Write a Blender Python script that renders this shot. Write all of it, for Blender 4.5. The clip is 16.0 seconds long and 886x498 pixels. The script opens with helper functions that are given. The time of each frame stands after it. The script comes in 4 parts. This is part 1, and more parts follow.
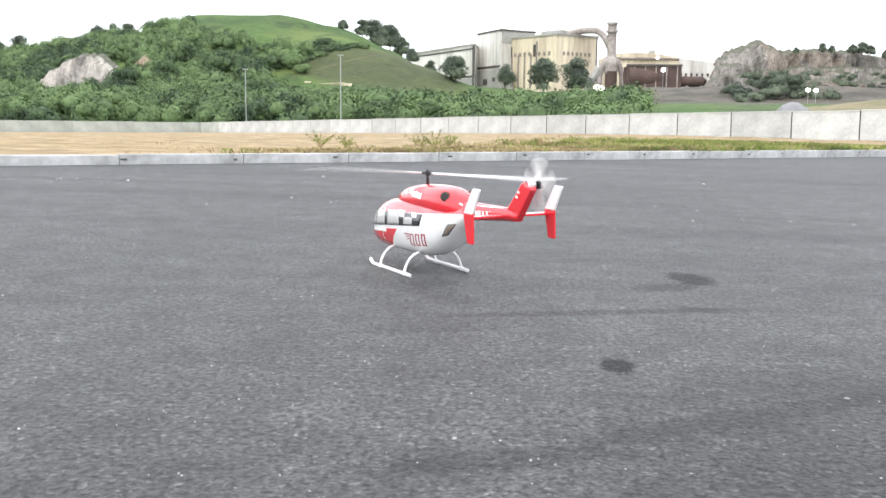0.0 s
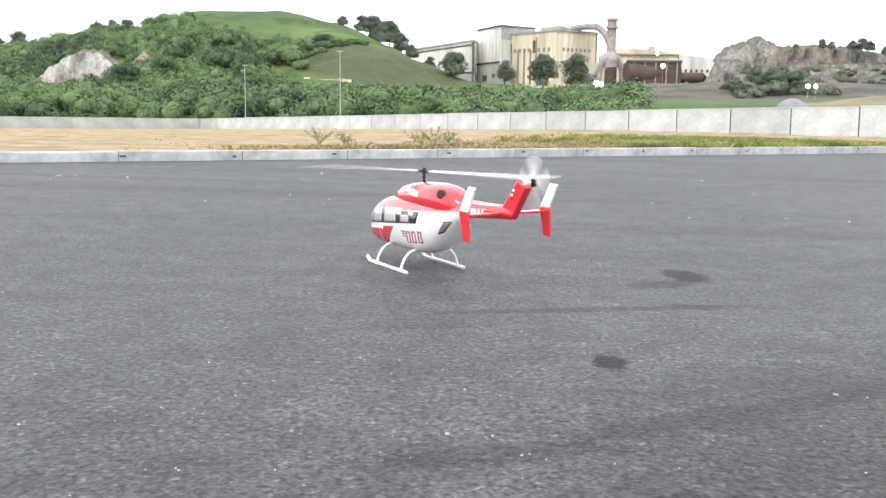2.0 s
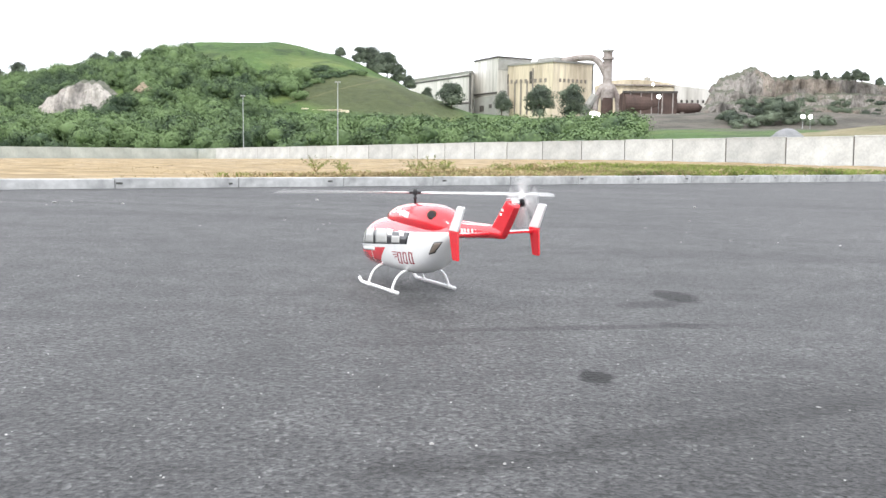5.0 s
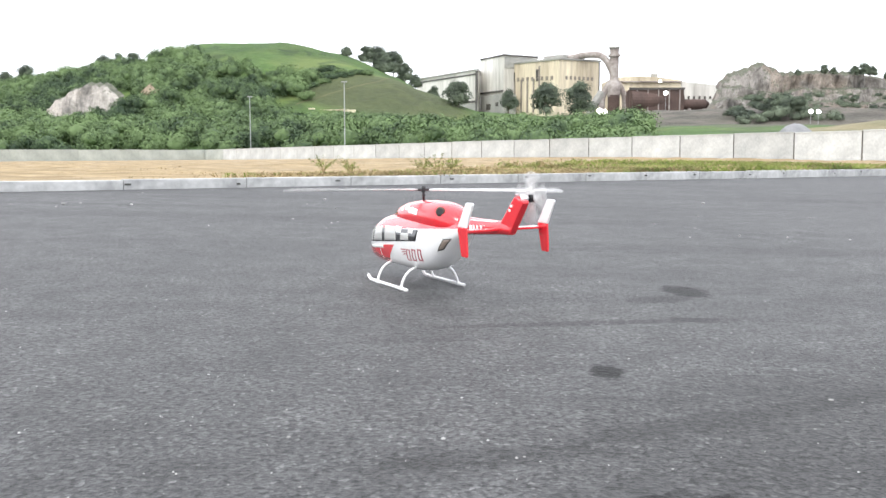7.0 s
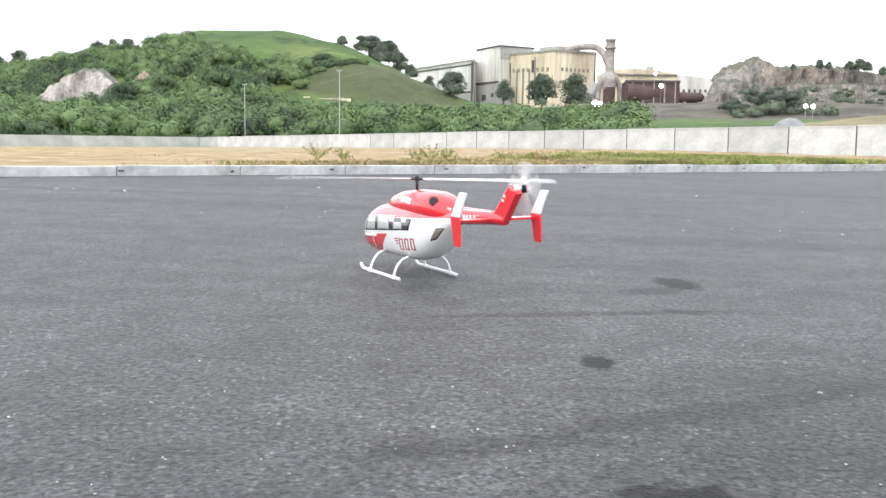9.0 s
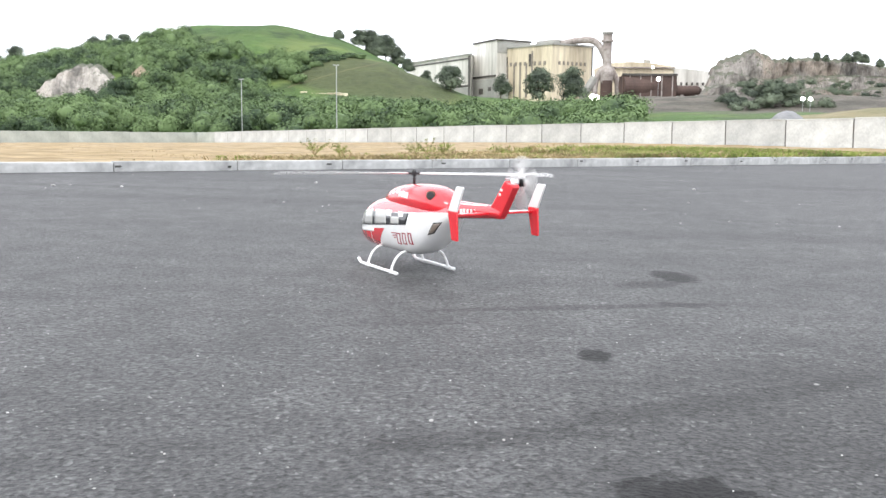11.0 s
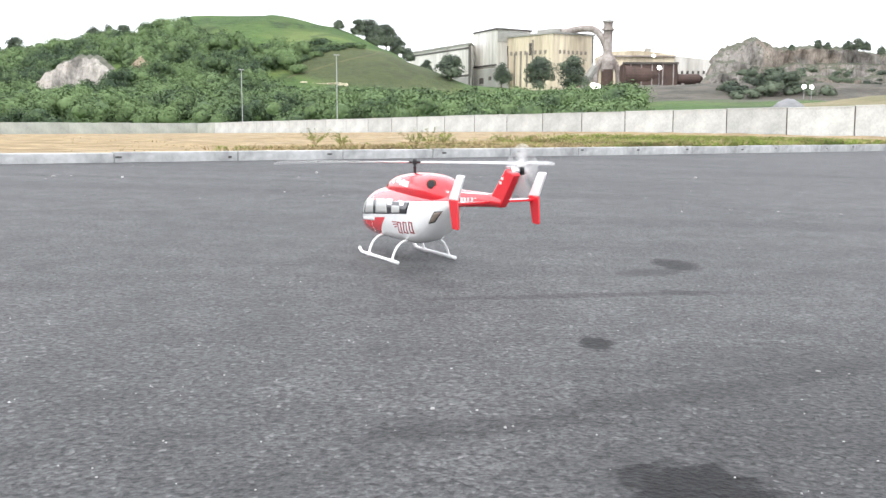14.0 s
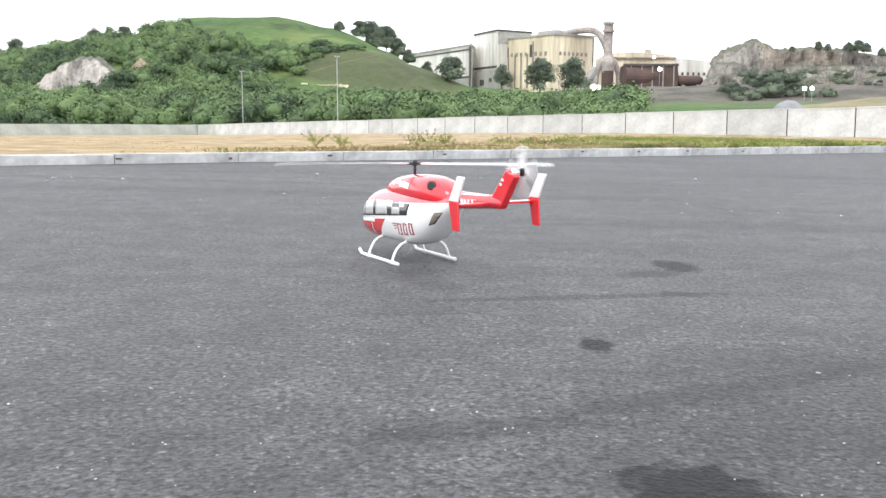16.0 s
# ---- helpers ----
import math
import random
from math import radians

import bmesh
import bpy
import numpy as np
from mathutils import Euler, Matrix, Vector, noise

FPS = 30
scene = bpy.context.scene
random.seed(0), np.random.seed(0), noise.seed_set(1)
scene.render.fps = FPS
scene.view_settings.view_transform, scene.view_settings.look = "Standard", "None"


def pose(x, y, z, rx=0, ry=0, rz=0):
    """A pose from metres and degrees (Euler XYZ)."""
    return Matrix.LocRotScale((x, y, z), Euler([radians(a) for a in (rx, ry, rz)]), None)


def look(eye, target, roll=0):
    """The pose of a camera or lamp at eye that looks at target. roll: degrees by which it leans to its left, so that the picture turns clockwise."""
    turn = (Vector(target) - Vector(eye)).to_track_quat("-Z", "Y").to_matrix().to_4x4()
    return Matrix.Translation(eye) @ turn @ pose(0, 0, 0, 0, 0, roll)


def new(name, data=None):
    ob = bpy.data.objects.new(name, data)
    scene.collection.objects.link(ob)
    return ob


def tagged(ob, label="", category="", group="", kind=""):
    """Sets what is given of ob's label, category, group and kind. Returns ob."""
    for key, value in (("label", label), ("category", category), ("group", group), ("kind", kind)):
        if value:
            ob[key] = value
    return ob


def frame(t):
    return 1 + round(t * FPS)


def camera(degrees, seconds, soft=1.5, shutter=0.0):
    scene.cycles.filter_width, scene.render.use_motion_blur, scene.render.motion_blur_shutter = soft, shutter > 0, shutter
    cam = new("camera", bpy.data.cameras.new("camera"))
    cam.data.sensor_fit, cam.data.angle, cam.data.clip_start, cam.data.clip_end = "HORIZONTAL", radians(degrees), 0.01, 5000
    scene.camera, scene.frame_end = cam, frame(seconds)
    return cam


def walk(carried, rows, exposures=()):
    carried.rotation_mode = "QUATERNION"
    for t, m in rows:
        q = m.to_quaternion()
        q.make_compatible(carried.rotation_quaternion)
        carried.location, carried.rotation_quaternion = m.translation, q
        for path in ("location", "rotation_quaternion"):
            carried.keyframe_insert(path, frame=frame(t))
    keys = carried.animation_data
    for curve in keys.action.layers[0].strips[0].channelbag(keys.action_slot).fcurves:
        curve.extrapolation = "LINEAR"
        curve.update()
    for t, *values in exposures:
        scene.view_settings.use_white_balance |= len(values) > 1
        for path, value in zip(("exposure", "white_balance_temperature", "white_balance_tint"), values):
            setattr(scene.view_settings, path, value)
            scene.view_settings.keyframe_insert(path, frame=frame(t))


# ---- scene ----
cam = camera(50.3, 16.0, shutter=0.8)
PATH = [
    (0, (-0.041, 0.078, 0.983), (-0.062, 2.059, 0.706), 1.6),
    (0.5, (-0.043, 0.079, 0.988), (-0.066, 2.062, 0.729), 1.4),
    (1, (-0.044, 0.065, 0.991), (-0.072, 2.044, 0.705), 1.3),
    (1.5, (-0.033, 0.052, 0.995), (-0.077, 2.031, 0.707), 1.2),
    (2, (-0.02, 0.035, 0.997), (-0.04, 2.015, 0.712), 1.6),
    (2.5, (0.003, 0.006, 0.984), (-0.018, 1.987, 0.711), 1.6),
    (3, (0.011, -0.003, 0.969), (-0.021, 1.979, 0.701), 1.7),
    (3.5, (0.022, -0.012, 0.953), (-0.003, 1.973, 0.704), 1.5),
    (4, (0.024, -0.015, 0.95), (0.005, 1.971, 0.716), 1.7),
    (6.5, (0.021, -0.018, 0.937), (0.001, 1.97, 0.718), 1.1),
    (7, (0.018, -0.016, 0.934), (-0.015, 1.971, 0.709), 1.0),
    (7.5, (0.021, -0.016, 0.933), (-0.009, 1.97, 0.695), 0.9),
    (8, (0.02, -0.013, 0.934), (-0.007, 1.973, 0.7), 1.5),
    (8.5, (0.022, -0.019, 0.931), (-0.003, 1.967, 0.693), 1.6),
    (9, (0.023, -0.016, 0.929), (0.004, 1.969, 0.684), 1.7),
    (11.5, (0.026, -0.027, 0.929), (0.011, 1.957, 0.672), 1.4),
    (12, (0.025, -0.031, 0.93), (0.007, 1.952, 0.674), 1.4),
    (12.5, (0.026, -0.032, 0.93), (0.006, 1.952, 0.678), 1.3),
    (13, (0.025, -0.03, 0.928), (0.003, 1.953, 0.667), 1.1),
    (13.5, (0.027, -0.022, 0.925), (0.01, 1.96, 0.659), 1.1),
    (14, (0.027, -0.018, 0.922), (0.011, 1.962, 0.644), 1.2),
    (14.5, (0.027, -0.021, 0.926), (0.008, 1.961, 0.653), 1.1),
    (15, (0.027, -0.021, 0.927), (0.008, 1.961, 0.659), 1.1),
    (15.5, (0.029, -0.024, 0.927), (0.009, 1.957, 0.653), 1.0),
    (16, (0.029, -0.016, 0.922), (0.012, 1.965, 0.647), 1.2),
]
LEVEL = pose(0, 0, 0, 0, 1.0, 0)  # the tarmac falls one degree to the east
walk(cam, [(t, LEVEL @ look(eye, goal, roll)) for t, eye, goal, roll in PATH])


# ---- light ----
SUN_ELEV, SUN_ROT = 52.0, 200.0
world = bpy.data.worlds.new("overcast_sky")
world.use_nodes = True
scene.world = world
wn, wl = world.node_tree.nodes, world.node_tree.links
sky = wn.new("ShaderNodeTexSky")
sky.sky_type, sky.sun_disc = "NISHITA", False
sky.sun_elevation, sky.sun_rotation = radians(SUN_ELEV), radians(SUN_ROT)
sky.dust_density, sky.air_density = 2.0, 1.0
haze = wn.new("ShaderNodeHueSaturation")
haze.inputs["Saturation"].default_value = 0.10
wl.new(sky.outputs["Color"], haze.inputs["Color"])
cloud = wn.new("ShaderNodeMix")
cloud.data_type = "RGBA"
cloud.inputs[0].default_value = 0.75
cloud.inputs[7].default_value = (12.2, 12.6, 13.5, 1)
wl.new(haze.outputs["Color"], cloud.inputs[6])
wl.new(cloud.outputs[2], wn["Background"].inputs["Color"])
wn["Background"].inputs["Strength"].default_value = 0.15
sun = new("sun", bpy.data.lights.new("sun", "SUN"))
sun.data.energy, sun.data.angle, sun.data.color = 1.2, radians(18), (1.0, 0.96, 0.9)
sun.matrix_basis = pose(0, 0, 40, 90 - SUN_ELEV, 0, 180 - SUN_ROT)
scene.view_settings.exposure = 0.42


# ---- materials ----
def material(name, rough=0.6, metal=0.0):
    m = bpy.data.materials.new(name)
    m.use_nodes = True
    b = m.node_tree.nodes["Principled BSDF"]
    b.inputs["Roughness"].default_value, b.inputs["Metallic"].default_value = rough, metal
    return m, m.node_tree.nodes, m.node_tree.links, b


def noise_node(n, l, coord, scale, detail=4.0, rough=0.55):
    t = n.new("ShaderNodeTexNoise")
    t.inputs["Scale"].default_value, t.inputs["Detail"].default_value = scale, detail
    t.inputs["Roughness"].default_value = rough
    l.new(coord, t.inputs["Vector"])
    return t.outputs["Fac"]


def ramp(n, l, fac, stops):
    r = n.new("ShaderNodeValToRGB")
    while len(r.color_ramp.elements) < len(stops):
        r.color_ramp.elements.new(0.5)
    for e, (p, c) in zip(r.color_ramp.elements, stops):
        e.position, e.color = p, (*c, 1) if len(c) == 3 else c
    l.new(fac, r.inputs["Fac"])
    return r.outputs["Color"]


def mix(n, l, fac, a, b, kind="MIX"):
    m = n.new("ShaderNodeMix")
    m.data_type, m.blend_type = "RGBA", kind
    for key, v in ((0, fac), (6, a), (7, b)):
        if hasattr(v, "is_linked"):
            l.new(v, m.inputs[key])
        elif key == 0:
            m.inputs[0].default_value = v
        else:
            m.inputs[key].default_value = (*v, 1)
    return m.outputs[2]


def calc(n, l, op, a, b=0.0, c=0.0):
    m = n.new("ShaderNodeMath")
    m.operation = op
    for k, v in enumerate((a, b, c)):
        if hasattr(v, "is_linked"):
            l.new(v, m.inputs[k])
        else:
            m.inputs[k].default_value = v
    return m.outputs[0]


def bump(n, l, b, height, strength, distance):
    p = n.new("ShaderNodeBump")
    p.inputs["Strength"].default_value, p.inputs["Distance"].default_value = strength, distance
    l.new(height, p.inputs["Height"])
    l.new(p.outputs["Normal"], b.inputs["Normal"])


def coords(n, kind="Object"):
    return n.new("ShaderNodeTexCoord").outputs[kind]


def step(n, l, v, lo, hi):
    r = n.new("ShaderNodeMapRange")
    r.interpolation_type = "SMOOTHSTEP"
    l.new(v, r.inputs["Value"])
    r.inputs["From Min"].default_value, r.inputs["From Max"].default_value = lo, hi
    return r.outputs["Result"]


def surface(name, dark, light, coarse, fine, rough=0.7, relief=0.3, depth=0.01, metal=0.0, vary=0.0, island=0.0, drip=1.0):
    """A worn surface: two colours mixed by a coarse and a fine noise, with relief."""
    m, n, l, b = material(name, rough, metal)
    c = coords(n)
    if drip != 1.0:
        run = n.new("ShaderNodeMapping")
        run.inputs["Scale"].default_value = (1, 1, drip)
        l.new(c, run.inputs["Vector"])
        c = run.outputs["Vector"]
    big, small = noise_node(n, l, c, coarse, 5), noise_node(n, l, c, fine, 6, 0.65)
    f = calc(n, l, "MULTIPLY_ADD", big, 0.6, calc(n, l, "MULTIPLY", small, 0.4))
    col = ramp(n, l, f, [(0.34, dark), (0.66, light)])
    if vary or island:
        o = n.new("ShaderNodeObjectInfo").outputs["Random"] if vary else n.new("ShaderNodeNewGeometry").outputs["Random Per Island"]
        v = n.new("ShaderNodeHueSaturation")
        l.new(calc(n, l, "MULTIPLY_ADD", o, 2 * (vary or island), 1 - (vary or island)), v.inputs["Value"])
        l.new(col, v.inputs["Color"])
        col = v.outputs["Color"]
    l.new(col, b.inputs["Base Color"])
    if relief:
        bump(n, l, b, small, relief, depth)
    return m


def tarmac_material():
    m, n, l, b = material("worn_asphalt", 0.66)
    c = coords(n)
    sep = n.new("ShaderNodeSeparateXYZ")
    l.new(c, sep.inputs[0])
    x, y = sep.outputs[0], sep.outputs[1]
    grain = n.new("ShaderNodeTexVoronoi")
    grain.inputs["Scale"].default_value = 72
    l.new(c, grain.inputs["Vector"])
    fine, mid, wide = noise_node(n, l, c, 60, 6, 0.7), noise_node(n, l, c, 3.2, 6, 0.6), noise_node(n, l, c, 0.28, 4)
    stone = ramp(n, l, grain.outputs["Color"], [(0.12, (0.014, 0.014, 0.016)), (0.5, (0.066, 0.067, 0.070)), (0.8, (0.13, 0.131, 0.135)), (0.97, (0.36, 0.36, 0.36))])
    col = mix(n, l, 0.45, stone, ramp(n, l, fine, [(0.38, (0.010, 0.010, 0.012)), (0.5, (0.085, 0.086, 0.088)), (0.63, (0.21, 0.211, 0.212))]))
    # open pits between the stones
    pits = noise_node(n, l, c, 34, 3, 0.5)
    col = mix(n, l, 1.0, col, ramp(n, l, pits, [(0.36, (0.26, 0.26, 0.27)), (0.46, (1.0, 1.0, 1.0)), (0.64, (1.24, 1.24, 1.23))]), "MULTIPLY")
    col = mix(n, l, 1.0, col, ramp(n, l, mid, [(0.3, (0.42, 0.42, 0.42)), (0.7, (0.91, 0.91, 0.90))]), "MULTIPLY")
    col = mix(n, l, 1.0, col, ramp(n, l, wide, [(0.35, (0.74, 0.74, 0.75)), (0.65, (1.06, 1.05, 1.05))]), "MULTIPLY")
    # long rolled streaks that run along the paving
    turned = n.new("ShaderNodeMapping")
    turned.inputs["Rotation"].default_value = (0, 0, radians(-24))
    turned.inputs["Scale"].default_value = (0.10, 1.1, 1)
    l.new(c, turned.inputs["Vector"])
    lane = noise_node(n, l, turned.outputs["Vector"], 1.0, 4, 0.5)
    col = mix(n, l, 1.0, col, ramp(n, l, lane, [(0.34, (0.68, 0.68, 0.69)), (0.5, (1, 1, 1)), (0.68, (1.16, 1.16, 1.15))]), "MULTIPLY")
    # oil stains, streaks and a broad darker area: centre x, y, half length, half width, turn, depth
    edge = noise_node(n, l, c, 11.0, 6, 0.65)
    darkened = None
    for sx, sy, ra, rb, turn, deep in STAINS_AND_PATCH:
        ca, sa = math.cos(radians(turn)), math.sin(radians(turn))
        dx, dy = calc(n, l, "SUBTRACT", x, sx), calc(n, l, "SUBTRACT", y, sy)
        u = calc(n, l, "MULTIPLY_ADD", dx, ca / ra, calc(n, l, "MULTIPLY", dy, sa / ra))
        v = calc(n, l, "MULTIPLY_ADD", dy, ca / rb, calc(n, l, "MULTIPLY", dx, -sa / rb))
        d = calc(n, l, "SQRT", calc(n, l, "ADD", calc(n, l, "MULTIPLY", u, u), calc(n, l, "MULTIPLY", v, v)))
        d = calc(n, l, "MULTIPLY_ADD", edge, 1.4, calc(n, l, "ADD", d, -0.70))
        k = calc(n, l, "MULTIPLY", calc(n, l, "SUBTRACT", 1.0, step(n, l, d, 0.62, 1.05)), deep)
        darkened = k if darkened is None else calc(n, l, "MAXIMUM", darkened, k)
        col = mix(n, l, k, col, mix(n, l, 1.0, col, (0.10, 0.10, 0.105), "MULTIPLY"))
    l.new(col, b.inputs["Base Color"])
    l.new(calc(n, l, "MULTIPLY_ADD", darkened, -0.32, 0.56), b.inputs["Specular IOR Level"])
    h = calc(n, l, "MULTIPLY_ADD", grain.outputs["Distance"], 0.7, fine)
    bump(n, l, b, calc(n, l, "MULTIPLY_ADD", pits, 1.2, h), 0.9, 0.007)
    return m


def rock_material(name, gain):
    """Pale limestone with dark vertical runs, buff and pink patches, and scrub on its ledges."""
    m, n, l, b = material(name, 0.9)
    c = coords(n)
    run = n.new("ShaderNodeMapping")
    run.inputs["Scale"].default_value = (1, 1, 0.3)
    l.new(c, run.inputs["Vector"])
    streak, patch, fine, tint = noise_node(n, l, run.outputs["Vector"], 0.26, 6, 0.62), noise_node(n, l, c, 0.07, 5, 0.6), noise_node(n, l, c, 1.1, 6, 0.65), noise_node(n, l, c, 0.045, 4)
    f = calc(n, l, "MULTIPLY_ADD", streak, 0.5, calc(n, l, "MULTIPLY_ADD", patch, 0.35, calc(n, l, "MULTIPLY", fine, 0.2)))
    col = ramp(n, l, f, [(p, tuple(gain * k for k in tone)) for p, tone in ((0.40, (0.085, 0.080, 0.074)), (0.49, (0.19, 0.174, 0.16)), (0.60, (0.34, 0.315, 0.29)), (0.72, (0.47, 0.44, 0.41)))])
    col = mix(n, l, calc(n, l, "MULTIPLY", step(n, l, tint, 0.48, 0.62), 0.5), col, mix(n, l, 1.0, col, (1.0, 0.84, 0.70), "MULTIPLY"))
    up = n.new("ShaderNodeSeparateXYZ")
    l.new(n.new("ShaderNodeNewGeometry").outputs["Normal"], up.inputs[0])
    ledge = step(n, l, calc(n, l, "MULTIPLY_ADD", patch, 0.8, up.outputs[2]), 0.80, 1.1)
    col = mix(n, l, calc(n, l, "MULTIPLY", ledge, 0.9), col, ramp(n, l, fine, [(0.35, (0.055, 0.062, 0.045)), (0.65, (0.125, 0.135, 0.085))]))
    l.new(col, b.inputs["Base Color"])
    bump(n, l, b, fine, 0.8, 0.4)
    return m


# the last entry is a broad, faintly darker area of the asphalt
STAINS_AND_PATCH = ((0.64, 3.83, 0.085, 0.14, 0, 0.92), (1.49, 6.06, 0.16, 0.28, 10, 0.85), (1.28, 5.72, 0.28, 0.13, 25, 0.45),
          (1.33, 5.05, 0.18, 0.09, -12, 0.5), (0.67, 2.29, 0.22, 0.21, 0, 0.9), (0.75, 4.9, 1.0, 0.07, 14, 0.45),
          (1.0, 3.2, 1.0, 0.09, 28, 0.4), (0.15, 2.72, 0.5, 0.09, 16, 0.35), (-0.2, 4.35, 0.5, 0.05, 14, 0.2), (2.0, 2.8, 1.9, 1.5, 20, 0.34))
TARMAC = tarmac_material()
KERB = surface("kerb_concrete", (0.22, 0.225, 0.225), (0.60, 0.605, 0.60), 1.1, 5, 0.85, 0.4, 0.006, vary=0.10)
RECESS = surface("shaded_recess", (0.05, 0.05, 0.05), (0.11, 0.11, 0.10), 3, 30, 0.9)
WALL = surface("wall_concrete", (0.36, 0.37, 0.37), (0.62, 0.63, 0.61), 0.5, 6, 0.85, 0.2, 0.01, vary=0.10)
WALL_OLD = surface("old_wall_concrete", (0.29, 0.31, 0.285), (0.50, 0.53, 0.485), 0.4, 5, 0.9, 0.2, 0.01, vary=0.06)
STEEL = surface("galvanised_steel", (0.35, 0.36, 0.36), (0.5, 0.51, 0.51), 2, 40, 0.5, 0.05, 0.002, 0.6)
CREAM = surface("stained_cream_cladding", (0.40, 0.33, 0.235), (0.88, 0.79, 0.60), 0.10, 0.6, 0.85, 0.1, 0.05, drip=0.12)
PALE = surface("weathered_pale_cladding", (0.42, 0.40, 0.36), (0.90, 0.88, 0.83), 0.10, 0.6, 0.85, 0.1, 0.05, drip=0.12)
GREYC = surface("grey_cladding", (0.25, 0.25, 0.23), (0.42, 0.41, 0.38), 0.06, 0.6, 0.85, 0.1, 0.05)
RUST = surface("rusted_steel", (0.05, 0.033, 0.029), (0.125, 0.08, 0.066), 0.12, 1.2, 0.8, 0.2, 0.03)
STACK = surface("stained_stack_steel", (0.13, 0.095, 0.08), (0.50, 0.46, 0.43), 0.16, 0.8, 0.8, 0.2, 0.03)
OPEN = surface("dark_opening", (0.05, 0.045, 0.04), (0.10, 0.09, 0.08), 0.3, 3, 0.7)
GRIME = surface("grimy_window", (0.15, 0.13, 0.115), (0.32, 0.28, 0.23), 0.4, 3, 0.6)
BARK = surface("bark", (0.07, 0.055, 0.04), (0.16, 0.13, 0.1), 1, 12, 0.9, 0.5, 0.02)
ROCK, PALE_ROCK = rock_material("limestone", 1.0), rock_material("pale_limestone", 1.75)
OCHRE = surface("ochre_rock", (0.17, 0.13, 0.09), (0.46, 0.37, 0.27), 0.14, 0.8, 0.9, 0.8, 0.4)
SANDY = surface("tan_grassy_earth", (0.09, 0.10, 0.042), (0.24, 0.20, 0.115), 0.08, 1.2, 0.95, 0.5, 0.1)
PATHWAY = surface("worn_path", (0.075, 0.085, 0.038), (0.15, 0.145, 0.075), 0.2, 1.5, 0.95)
GRAVEL = surface("grey_gravel", (0.16, 0.165, 0.17), (0.30, 0.30, 0.31), 0.6, 6, 0.9, 0.8, 0.1)


def leaf(name, dark, light, scale=0.16, patch=0.035):
    m, n, l, b = material(name, 0.75)
    r = n.new("ShaderNodeNewGeometry").outputs["Random Per Island"]
    c = coords(n)
    wide, far, fine = noise_node(n, l, c, scale, 4, 0.6), noise_node(n, l, c, patch, 3, 0.5), noise_node(n, l, c, scale * 9, 4, 0.6)
    f = calc(n, l, "MULTIPLY_ADD", r, 0.12, calc(n, l, "MULTIPLY", wide, 0.85))
    f = calc(n, l, "ADD", calc(n, l, "MULTIPLY_ADD", far, 0.75, calc(n, l, "MULTIPLY", fine, 0.16)), f)
    l.new(ramp(n, l, f, [(0.80, dark), (1.12, light)]), b.inputs["Base Color"])
    b.inputs["Specular IOR Level"].default_value = 0.2
    return m


LEAF = leaf("thicket_leaves", (0.050, 0.079, 0.046), (0.155, 0.226, 0.098))
# distant trees: both leaf tones are lifted to carry the aerial haze
LEAF_DARK = leaf("hazed_dark_tree_leaves", (0.066, 0.084, 0.064), (0.16, 0.195, 0.135))
GRASS = leaf("verge_grass", (0.085, 0.115, 0.030), (0.24, 0.29, 0.075), 0.8, 0.3)
STRAW = leaf("dry_grass", (0.17, 0.13, 0.065), (0.40, 0.32, 0.18), 0.8, 0.3)


def soil_material():
    m, n, l, b = material("sandy_soil", 0.95)
    c = coords(n)
    a, f, g = noise_node(n, l, c, 0.22, 5), noise_node(n, l, c, 3.0, 6, 0.7), noise_node(n, l, c, 0.75, 6, 0.65)
    col = ramp(n, l, f, [(0.32, (0.20, 0.135, 0.062)), (0.68, (0.50, 0.385, 0.22))])
    col = mix(n, l, step(n, l, a, 0.5, 0.72), col, (0.42, 0.35, 0.26))
    col = mix(n, l, calc(n, l, "MULTIPLY", step(n, l, g, 0.44, 0.58), 0.8), col, (0.21, 0.15, 0.072))
    l.new(col, b.inputs["Base Color"])
    bump(n, l, b, f, 0.8, 0.08)
    return m


